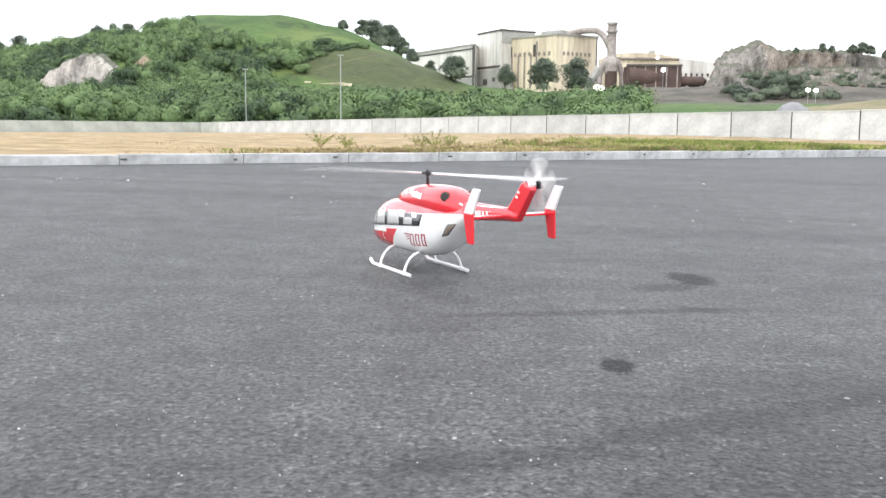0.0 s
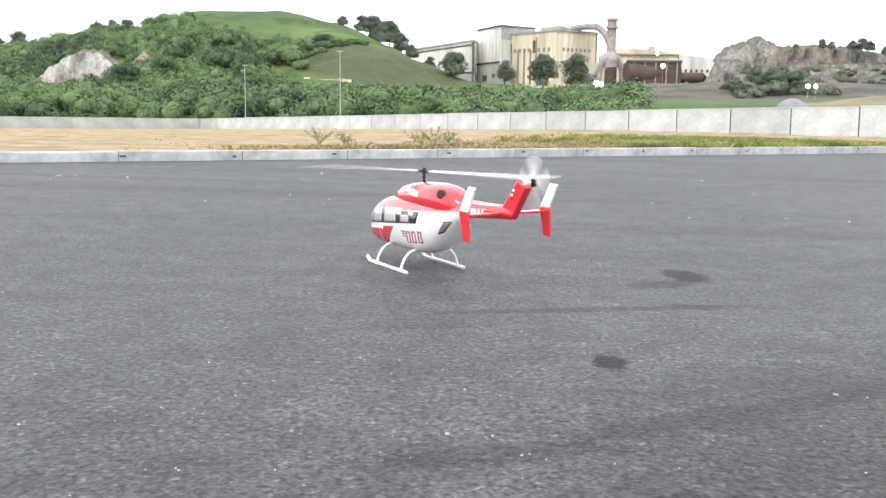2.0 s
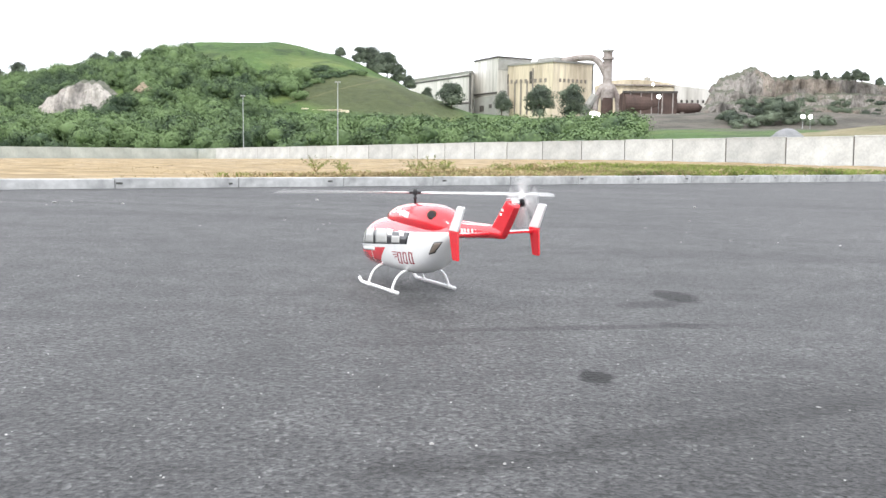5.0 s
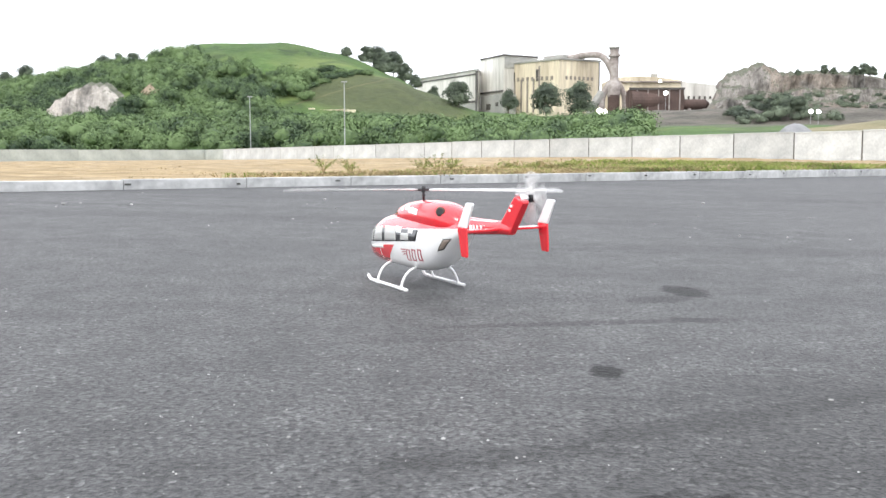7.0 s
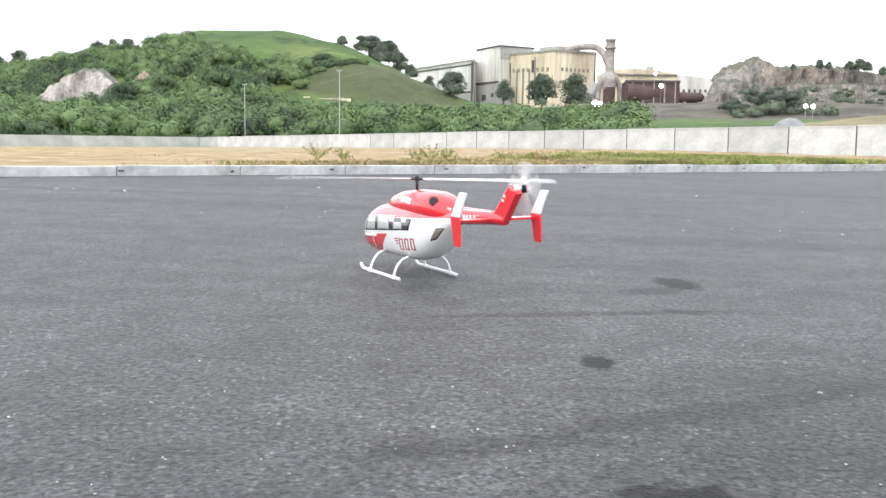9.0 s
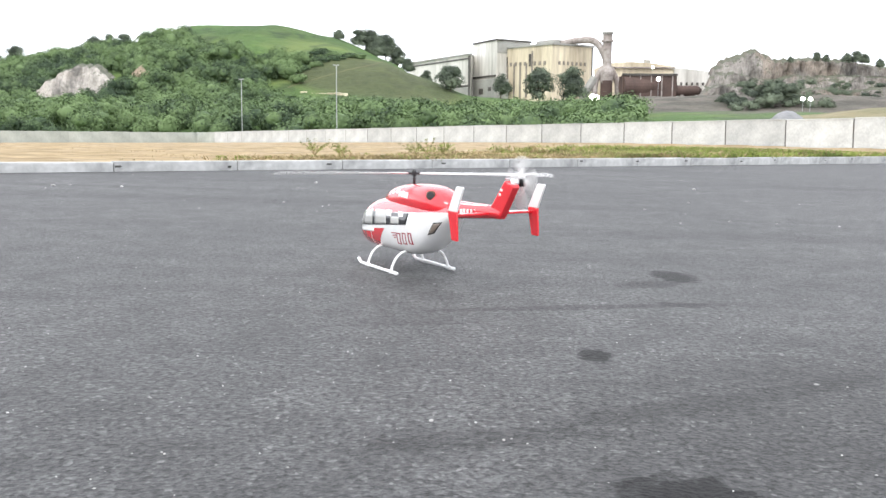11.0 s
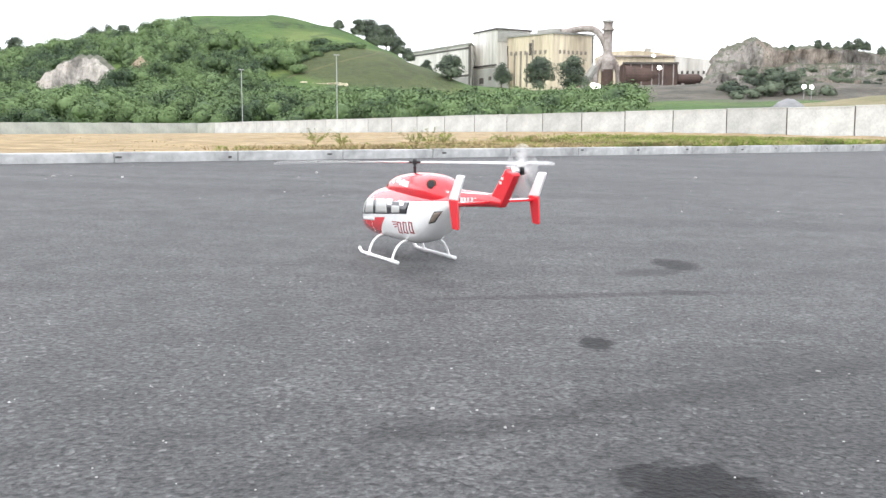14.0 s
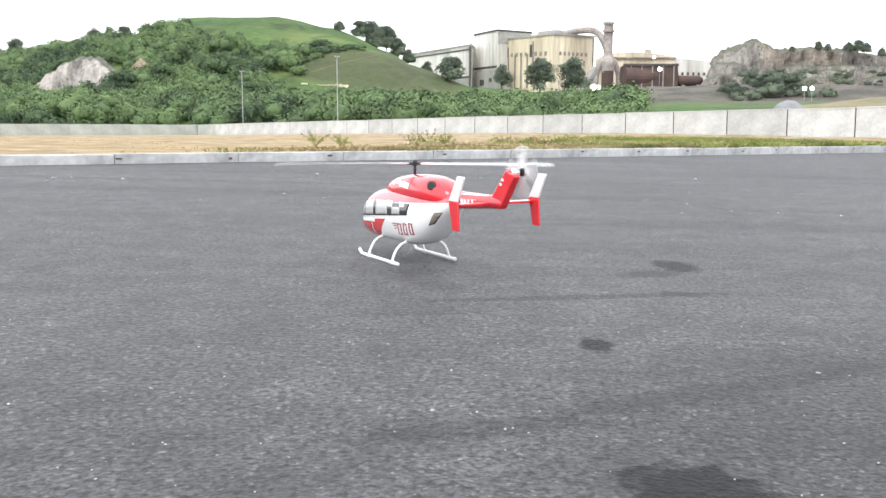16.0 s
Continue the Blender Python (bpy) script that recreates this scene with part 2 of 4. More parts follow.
def hill_material():
    m, n, l, b = material("hillside_grass", 0.95)
    c = coords(n)
    a, f, g = noise_node(n, l, c, 0.022, 5, 0.6), noise_node(n, l, c, 0.5, 6, 0.7), noise_node(n, l, c, 0.09, 5, 0.6)
    col = ramp(n, l, f, [(0.3, (0.038, 0.082, 0.018)), (0.7, (0.088, 0.160, 0.036))])
    col = mix(n, l, step(n, l, a, 0.48, 0.66), col, (0.12, 0.165, 0.045))
    col = mix(n, l, calc(n, l, "MULTIPLY", step(n, l, g, 0.50, 0.64), 0.7), col, (0.035, 0.062, 0.02))
    # worn terraces that run along the slope
    along = n.new("ShaderNodeMapping")
    along.inputs["Scale"].default_value = (0.012, 0.055, 0.06)
    l.new(c, along.inputs["Vector"])
    col = mix(n, l, 1.0, col, ramp(n, l, noise_node(n, l, along.outputs["Vector"], 1.0, 6, 0.6), [(0.36, (0.60, 0.66, 0.66)), (0.5, (0.98, 0.98, 0.98)), (0.66, (1.22, 1.15, 1.1))]), "MULTIPLY")
    sep = n.new("ShaderNodeSeparateXYZ")
    l.new(c, sep.inputs[0])
    dx = calc(n, l, "DIVIDE", calc(n, l, "ADD", sep.outputs[0], 27.0), 30.0)
    dy = calc(n, l, "DIVIDE", calc(n, l, "ADD", sep.outputs[1], -296.0), 24.0)
    away = calc(n, l, "ADD", calc(n, l, "MULTIPLY", dx, dx), calc(n, l, "MULTIPLY_ADD", dy, dy, calc(n, l, "MULTIPLY", g, 0.8)))
    col = mix(n, l, calc(n, l, "MULTIPLY", calc(n, l, "SUBTRACT", 1.0, step(n, l, away, 0.9, 1.5)), 0.75), col, ramp(n, l, f, [(0.3, (0.034, 0.043, 0.018)), (0.7, (0.075, 0.078, 0.036))]))
    # bare brown yard on the works' side
    yard = calc(n, l, "MULTIPLY", step(n, l, sep.outputs[0], 30, 42), step(n, l, calc(n, l, "MULTIPLY_ADD", g, 40.0, sep.outputs[1]), 215, 245))
    col = mix(n, l, calc(n, l, "MULTIPLY", yard, 0.9), col, ramp(n, l, g, [(0.4, (0.060, 0.050, 0.046)), (0.6, (0.135, 0.112, 0.100))]))
    l.new(col, b.inputs["Base Color"])
    bump(n, l, b, f, 1.0, 0.6)
    return m


SOIL, HILL = soil_material(), hill_material()


# ---- mesh tools ----
def part(name, bm, mat, parent=None, label="", smooth=False, mats=None):
    """Link a bmesh as one mesh object under a thing."""
    me = bpy.data.meshes.new(name)
    if smooth:
        for f in bm.faces:
            f.smooth = True
    bm.to_mesh(me)
    bm.free()
    for k in (mats or [mat]):
        me.materials.append(k)
    ob = new(name, me)
    ob.parent = parent
    if label:
        ob["label"] = label
    return ob


def raw(name, verts, faces, mat, parent=None, smooth=False):
    me = bpy.data.meshes.new(name)
    if isinstance(verts, np.ndarray):
        me.vertices.add(len(verts))
        me.vertices.foreach_set("co", verts.astype(np.float32).ravel())
        me.loops.add(4 * len(faces))
        me.loops.foreach_set("vertex_index", faces.astype(np.int32).ravel())
        me.polygons.add(len(faces))
        me.polygons.foreach_set("loop_start", np.arange(0, 4 * len(faces), 4, dtype=np.int32))
        me.update(calc_edges=True)
        me.validate()
        smooth = True
    else:
        me.from_pydata([tuple(v) for v in verts], [], faces)
    me.materials.append(mat)
    if smooth:
        me.polygons.foreach_set("use_smooth", [True] * len(me.polygons))
    me.update()
    ob = new(name, me)
    ob.parent = parent
    return ob


def thing(name, m, label, category, group="", kind=""):
    ob = new(name)
    ob.empty_display_size = 0.1
    ob.matrix_basis = m
    return tagged(ob, label, category, group, kind)


def box(bm, lo, hi, edge=0.0, m=None):
    c, s = (Vector(lo) + Vector(hi)) / 2, Vector(hi) - Vector(lo)
    r = bmesh.ops.create_cube(bm, size=1, matrix=(m or Matrix()) @ Matrix.Translation(c) @ Matrix.Diagonal((*s, 1)))
    if edge:
        es = list({e for v in r["verts"] for e in v.link_edges})
        bmesh.ops.bevel(bm, geom=es, offset=edge, segments=2, affect="EDGES", profile=0.6)
    return bm


def tube(bm, path, radius, sides=10, cap=True):
    """A round tube along a path; radius may be one number or one for each point."""
    pts = [Vector(p) for p in path]
    rad = radius if isinstance(radius, (list, tuple)) else [radius] * len(pts)
    rings, ref = [], None
    for k, p in enumerate(pts):
        d = (pts[min(k + 1, len(pts) - 1)] - pts[max(k - 1, 0)]).normalized()
        if ref is None:
            ref = d.orthogonal().normalized()
        ref = (ref - d * ref.dot(d)).normalized()
        side = d.cross(ref)
        rings.append([bm.verts.new(p + rad[k] * (math.cos(a) * ref + math.sin(a) * side)) for a in (2 * math.pi * j / sides for j in range(sides))])
    for a, b in zip(rings, rings[1:]):
        for j in range(sides):
            bm.faces.new((a[j], a[(j + 1) % sides], b[(j + 1) % sides], b[j]))
    if cap:
        bm.faces.new(rings[0][::-1])
        bm.faces.new(rings[-1])
    return bm


def curve(points, steps=6):
    """A smooth run through the points (Catmull-Rom)."""
    p = [Vector(q) for q in points]
    p = [2 * p[0] - p[1]] + p + [2 * p[-1] - p[-2]]
    out = []
    for k in range(1, len(p) - 2):
        a, b, c, d = p[k - 1:k + 3]
        for j in range(steps):
            t = j / steps
            out.append(0.5 * (2 * b + (c - a) * t + (2 * a - 5 * b + 4 * c - d) * t * t + (3 * b - a - 3 * c + d) * t ** 3))
    return out + [p[-2]]


def grid(name, nu, nv, place, mat, smooth=True, parent=None):
    """A sheet of (nu + 1) x (nv + 1) points given by place(u, v), u and v from 0 to 1."""
    verts = [place(i / nu, j / nv) for j in range(nv + 1) for i in range(nu + 1)]
    w = nu + 1
    faces = [(j * w + i, j * w + i + 1, (j + 1) * w + i + 1, (j + 1) * w + i) for j in range(nv) for i in range(nu)]
    return raw(name, verts, faces, mat, parent, smooth)


def bm_of(fn, *args, **kw):
    bm = bmesh.new()
    fn(bm, *args, **kw)
    return bm


def lerp(a, b, t):
    return a + (b - a) * t


def ease(t):
    t = max(0.0, min(1.0, t))
    return t * t * (3 - 2 * t)


def table(rows, x):
    """Smooth value between the rows of (x, value)."""
    if x <= rows[0][0]:
        return rows[0][1]
    for (a, va), (b, vb) in zip(rows, rows[1:]):
        if x <= b:
            return lerp(va, vb, ease((x - a) / (b - a)) * 0.5 + 0.5 * (x - a) / (b - a))
    return rows[-1][1]


def rough(x, y, z, scale, octaves=4):
    return noise.fractal((x * scale, y * scale, z * scale), 1.0, 2.0, octaves)


# ---- the ground ----
FALL = math.tan(radians(1.0))


def kerb_y(x):
    return 21.7 + 0.86 * x


def kerb_top(x):
    return 0.195 + 0.003 * x


def wall_base(k):
    """The foot of the boundary wall, k in metres along it from its far corner towards the east."""
    d = Vector((52.3, -69.0)).normalized()
    return Vector((-50.9 + d.x * k, 182.0 + d.y * k, -2.4 + 1.55 * min(k, 86.6) / 86.6 + (0.79 * (k - 86.6) / 48.6 if k > 86.6 else 0)))


def wall_base_west(k):
    d = Vector((-23.1, -32.0)).normalized()
    return Vector((-50.9 + d.x * k, 182.0 + d.y * k, -2.4 + 0.3 * k / 39.5))


RIDGE = ((-420, 14), (-300, 17), (-230, 19), (-175, 20.5), (-152, 22.5), (-138, 27.6), (-113, 31.6), (-98, 36.6), (-69, 36.6), (-48, 33.2), (-27, 25), (-13, 18), (2, 12), (30, 11), (80, 13.5), (260, 13))


def land(x, y):
    """The height of the open land behind the wall."""
    foot = -2.2 + 4.5 * ease((y - 120) / 120)
    top = table(RIDGE, x)
    rise = ease((y - 235) / 125)
    back = 1 - 0.5 * ease((y - 400) / 260)
    z = lerp(foot, top * back, rise)
    spur = math.exp(-((x + 22) / 26) ** 2 - ((y - 300) / 26) ** 2) * 4.5
    hump = rough(x, y, 0, 0.018) * 1.6 * ease((y - 230) / 60) + rough(x, y, 5, 0.07, 3) * 0.35
    if x < -10 and y < 215:
        z = lerp(z, lerp(-3.4, z, ease((y - 165 - 0.3 * min(40, -10 - x)) / 40)), ease((-10 - x) / 30))
    if y < 150:
        z = lerp(-2.6, z, ease((y - 90) / 60))
    z += 3.0 * ease((x - 8) / 40) * ease((y - 95) / 50) * (1 - ease((y - 220) / 60))
    return z + spur + hump


def build_ground():
    def tarmac(u, v):
        x = lerp(-60, 75, u)
        return (x, lerp(-60, kerb_y(x) + 0.06, v), 0)
    t = grid("tarmac", 27, 30, tarmac, TARMAC)
    t.matrix_basis = LEVEL
    tagged(t, "worn dark grey asphalt apron with oil stains", "tarmac", kind="structure")

    def verge(u, v):
        a = Vector((lerp(-24, 62, u), 0, 0))
        a = LEVEL @ Vector((a.x, kerb_y(a.x) + 0.14, kerb_top(a.x) - 0.015))
        b = wall_base(lerp(-0.0, 150, (u - 0.18) / 0.82)) if u > 0.18 else wall_base_west(lerp(0, 110, (0.18 - u) / 0.18))
        p = a.lerp(Vector(b), v ** 1.5)
        p.z += rough(p.x, p.y, 0, 0.5) * 0.05 * ease(v * 10) * ease((1 - v) * 12) + rough(p.x, p.y, 3, 0.12) * 0.12 * ease(v * 6) * ease((1 - v) * 8)
        return p
    tagged(grid("verge", 150, 90, verge, SOIL), "pale sandy bare soil verge behind the kerb", "verge", kind="structure")

    def sheet(u, v):
        a, r = radians(lerp(-180, 180, u)), 8 * (3500 / 8) ** v
        x, y = math.sin(a) * r, math.cos(a) * r
        return (x, y, land(x, y) if y > 90 else -2.6)
    front = grid("ground", 360, 150, lambda u, v: (lambda x, y: (x, y, land(x, y)))(lerp(-0.78, 0.72, u) * (95 + 560 * v ** 1.3), 95 + 560 * v ** 1.3), HILL)
    tagged(front, "green grassy hill and open land behind the wall", "ground", kind="structure")

    def far(u, v):
        a, r = radians(360 * u), 20 * (4000 / 20) ** v
        return (math.sin(a) * r, math.cos(a) * r, -4.5)
    tagged(grid("plain", 90, 24, far, HILL), "flat green land out to the horizon", "ground", kind="structure")


def build_kerb():
    d = Vector((1, 0.86)).normalized()
    kerb = thing("kerb", LEVEL.copy(), "pale grey concrete kerb stones along the asphalt", "kerb", kind="structure")
    bm = bmesh.new()
    box(bm, (0.006, 0, -0.1), (2.394, 0.16, 0.2), 0.018)
    stone = part("kerb_stone", bm, KERB, kerb)
    # no real hollow: a slab on the kerb face, the hole's shade in its colour
    hole = part("drain_hole", bm_of(box, (-0.06, -0.004, 0.08), (0.06, 0.05, 0.118), 0.010), RECESS, kerb)
    for k in range(-13, 31):
        x = -0.6 + d.x * 2.4 * k
        s, h = (stone, hole) if k == -13 else (stone.copy(), hole.copy())
        if k > -13:
            scene.collection.objects.link(s)
            scene.collection.objects.link(h)
        wob = random.uniform(-0.008, 0.008)
        z = kerb_top(x) - 0.2 + wob
        s.matrix_basis = pose(x, kerb_y(x), z, 0, random.uniform(-0.15, 0.15), math.degrees(math.atan2(d.y, d.x)) + random.uniform(-0.2, 0.2))
        off = random.uniform(-0.3, 0.3)
        h.matrix_basis = pose(x + off, kerb_y(x + off) - 0.004, z + random.uniform(-0.02, 0.03), 0, 0, math.degrees(math.atan2(d.y, d.x)))
        if random.random() < 0.25 and k > -12:
            h.scale.x = 0.6


def build_wall():
    wall = thing("wall_boundary", Matrix(), "pale weathered concrete boundary wall in long cast panels", "wall", kind="structure")
    bm = bmesh.new()
    box(bm, (0.06, -0.09, -0.5), (5.94, 0.09, 1.86), 0.012)
    box(bm, (0.05, -0.12, 1.86), (5.95, 0.12, 1.95), 0.012)
    panel = part("wall_panel", bm, WALL, wall)
    old = part("old_wall_panel", bm_of(box, (0.0, -0.09, -0.5), (6.0, 0.09, 1.93), 0.012), WALL_OLD, wall, "older greenish grey panel")
    joint = part("wall_joint", bm_of(box, (-0.04, -0.07, -0.5), (0.04, 0.07, 1.93)), OPEN, wall)
    filled = part("filled_joint", bm_of(box, (-0.06, -0.083, -0.5), (0.06, 0.083, 1.90)), GREYC, wall)
    used = []
    for base, count in ((wall_base, 27), (wall_base_west, 16)):
        for k in range(count):
            a, b = base(6.0 * k - 3.1), base(6.0 * k + 2.9)
            yaw = math.degrees(math.atan2(b.y - a.y, b.x - a.x))
            pitch = -math.degrees(math.atan2(b.z - a.z, 6.0))
            seam = joint if base is wall_base and k > 10 else filled
            for ob in ((panel, seam) if base is wall_base and k > 1 else (old,)):
                o = ob if ob not in used else ob.copy()
                if ob in used:
                    scene.collection.objects.link(o)
                used.append(ob)
                o.matrix_basis = pose(a.x, a.y, a.z + random.uniform(-0.03, 0.03), 0, pitch, yaw)


def build_track():
    way = curve([(-51, 279.5, 0), (-44.7, 287.5, 0), (-37.8, 294.5, 0), (-32.5, 301.9, 0), (-28, 309.2, 0), (-26, 318, 0)], 8)

    def place(u, v):
        k = min(int(u * (len(way) - 1)), len(way) - 2)
        p = way[k].lerp(way[k + 1], u * (len(way) - 1) - k)
        d = (way[k + 1] - way[k]).normalized()
        q = p + Vector((-d.y, d.x, 0)) * ((v - 0.5) * 0.8 + 0.25 * rough(p.x, p.y, v, 0.3, 2))
        return (q.x, q.y, land(q.x, q.y) + 0.22 - 0.9 * abs(v - 0.5))
    tagged(grid("dirt_track", 80, 4, place, PATHWAY), "narrow tan footpath worn across the grassy hill", "path", kind="structure")


build_ground()
build_track()
build_kerb()
build_wall()


# ---- plants ----
def lump():
    """A round cage of quads: unit directions and faces."""
    bm = bmesh.new()
    bmesh.ops.create_cube(bm, size=2)
    bmesh.ops.subdivide_edges(bm, edges=list(bm.edges), cuts=1, use_grid_fill=True)
    dirs = np.array([v.co.normalized() for v in bm.verts])
    quads = np.array([[v.index for v in f.verts] for f in bm.faces])
    bm.free()
    return dirs, quads


LUMP_DIRS, LUMP_QUADS = lump()


def leaf_cloud(clumps, quads, size, seed, core=0.58):
    """Leafy clumps of (centre, radii): an uneven leafy core each, with small leaf sprays round it."""
    rng = np.random.default_rng(seed)
    verts, faces, n0 = [], [], 0
    for c, r in clumps:
        c, r = np.array(c), np.array(r)
        k1, k2 = rng.normal(scale=3.2, size=3), rng.normal(scale=6.0, size=3)
        p1, p2 = rng.uniform(0, 6.3, 2)

        def swell(d):
            return 1 + 0.13 * np.sin(d @ k1 + p1) + 0.09 * np.sin(d @ k2 + p2)
        if core:
            g = swell(LUMP_DIRS)[:, None] * core + rng.uniform(-0.06, 0.06, (len(LUMP_DIRS), 1))
            verts.append(c + LUMP_DIRS * r * g)
            faces.append(LUMP_QUADS + n0)
            n0 += len(LUMP_DIRS)
        d = rng.normal(size=(quads, 3))
        d /= np.linalg.norm(d, axis=1)[:, None]
        d[:, 2] = np.where(d[:, 2] < -0.45, -d[:, 2], d[:, 2])
        p = c + d * r * swell(d)[:, None] * rng.uniform(0.70, 1.08, (quads, 1))
        nrm = d + rng.normal(scale=0.22, size=(quads, 3))
        nrm /= np.linalg.norm(nrm, axis=1)[:, None]
        a = np.cross(nrm, rng.normal(size=(quads, 3)))
        a /= np.linalg.norm(a, axis=1)[:, None]
        b = np.cross(nrm, a)
        w = rng.uniform(0.55, 1.2, (quads, 1)) * size
        verts.append(np.stack([p - a * w, p + b * w * 0.55, p + a * w - nrm * w * 0.3, p - b * w * 0.55], 1).reshape(-1, 3))
        faces.append(np.arange(4 * quads).reshape(-1, 4) + n0)
        n0 += 4 * quads
    return np.concatenate(verts), np.concatenate(faces)


def wooded(x, y):
    """How thickly the land is wooded at a place, 0 to 1."""
    limit = 262 + 26 * ease((-62 - x) / 16)
    lower = ease((limit - y) / 8) * (1 - ease((x - 0.165 * y) / 6)) * ease((y - 188 + 0.75 * max(0, x + 40)) / 10)
    west = ease((-99 + 0.66 * max(0, 344 - y) - x) / 7) * (1 - ease((y - lerp(326, 372, ease((-122 - x) / 14))) / 10)) * ease((y - 225) / 10)
    band = ease((1 - abs(y - 293) / 18) * 2) * ((0.3 if -63 < x < -51 and y < 287 else 0.85) if -92 < x < -47 else 0)
    cut = 1 - ease((1 - abs((x + 111.5) / 12.5)) * 5) * ease((1 - abs((y - 277) / 16)) * 5)
    return max(lower, west, band) * cut


def build_woods():
    rng = random.Random(7)
    near, back = [], []
    y = 150.0
    while y < 372:
        gap = 5.2 if y < 272 else 4.5
        x = -0.62 * y
        while x < 60:
            px, py = x + rng.uniform(-2, 2), y + rng.uniform(-2, 2)
            if rng.random() < wooded(px, py):
                z = land(px, py)
                h = rng.uniform(1.8, 4.2) * (1.0 + 0.9 * max(0, noise.noise((px * 0.07, py * 0.07, 3)))) * (0.75 if py > 300 else 1) * (0.75 if px > 15 else 1)
                for _ in range(rng.randint(2, 4)):
                    r = rng.uniform(1.6, 3.6)
                    near.append(((px + rng.uniform(-1.8, 1.8), py + rng.uniform(-1.8, 1.8), z + h * rng.uniform(0.45, 0.95) - 0.4), (r, r, r * rng.uniform(0.7, 1.0))))
                near.append(((px, py, z + 1.0), (2.4, 2.4, 1.6)))
            x += gap
        y += gap
    for _ in range(190):
        px = rng.uniform(-60, -33)
        py = 290 + (px + 51) * 1.15 + rng.uniform(3, 24)
        r = rng.uniform(0.5, 1.3)
        if noise.noise((px * 0.11, py * 0.05, 2)) > -0.12:
            near.append(((px, py, land(px, py) + 0.3 * r), (r * 1.7, r, r * 0.8)))
    v, f = leaf_cloud(near, 195, 0.32, 1)
    tagged(raw("woodland", v, f, LEAF), "dense green tropical thicket covering the foot of the hill", "woods", kind="stuff")


def make_tree(name, m, height, width, seed, label, leaves, group="", trunk_part=0.2):
    rng = random.Random(seed)
    t = thing(name, m, label, "tree", group)
    bm = bmesh.new()
    lean = rng.uniform(-0.05, 0.05) * height
    tube(bm, [(0, 0, -0.6), (lean * 0.3, 0, height * 0.3), (lean, 0, height * 0.8)], [height * 0.03, height * 0.022, height * 0.008], 7)
    clumps = []
    for k in range(16):
        a, hgt = k * 2.4 + rng.uniform(-0.4, 0.4), height * rng.uniform(trunk_part, 0.92)
        reach = width * 0.5 * rng.uniform(0.15, 0.72) * (1.2 - 0.6 * hgt / height)
        tip = Vector((lean + math.cos(a) * reach, math.sin(a) * reach, hgt))
        tube(bm, [(lean * hgt / height * 0.8, 0, hgt * 0.72), tip], [height * 0.010, height * 0.004], 5)
        r = width * rng.uniform(0.15, 0.28)
        clumps.append((tip, (r, r, r * rng.uniform(0.7, 1.0))))
    clumps.append(((lean, 0, height * 0.86), (width * 0.22,) * 3))
    for k in range(9 if trunk_part < 0.18 else 3):
        a, low = k * 2.4, height * rng.uniform(0.16 + trunk_part * 0.5, 0.6)
        clumps.append(((math.cos(a) * width * 0.2, math.sin(a) * width * 0.2, low), (width * 0.25, width * 0.25, width * 0.2)))
    part("trunk", bm, BARK, t)
    v, f = leaf_cloud(clumps, 260, 0.032 * width, seed, 0.45 if trunk_part < 0.18 else 0.25)
    raw("crown", v, f, leaves, t)
    return t


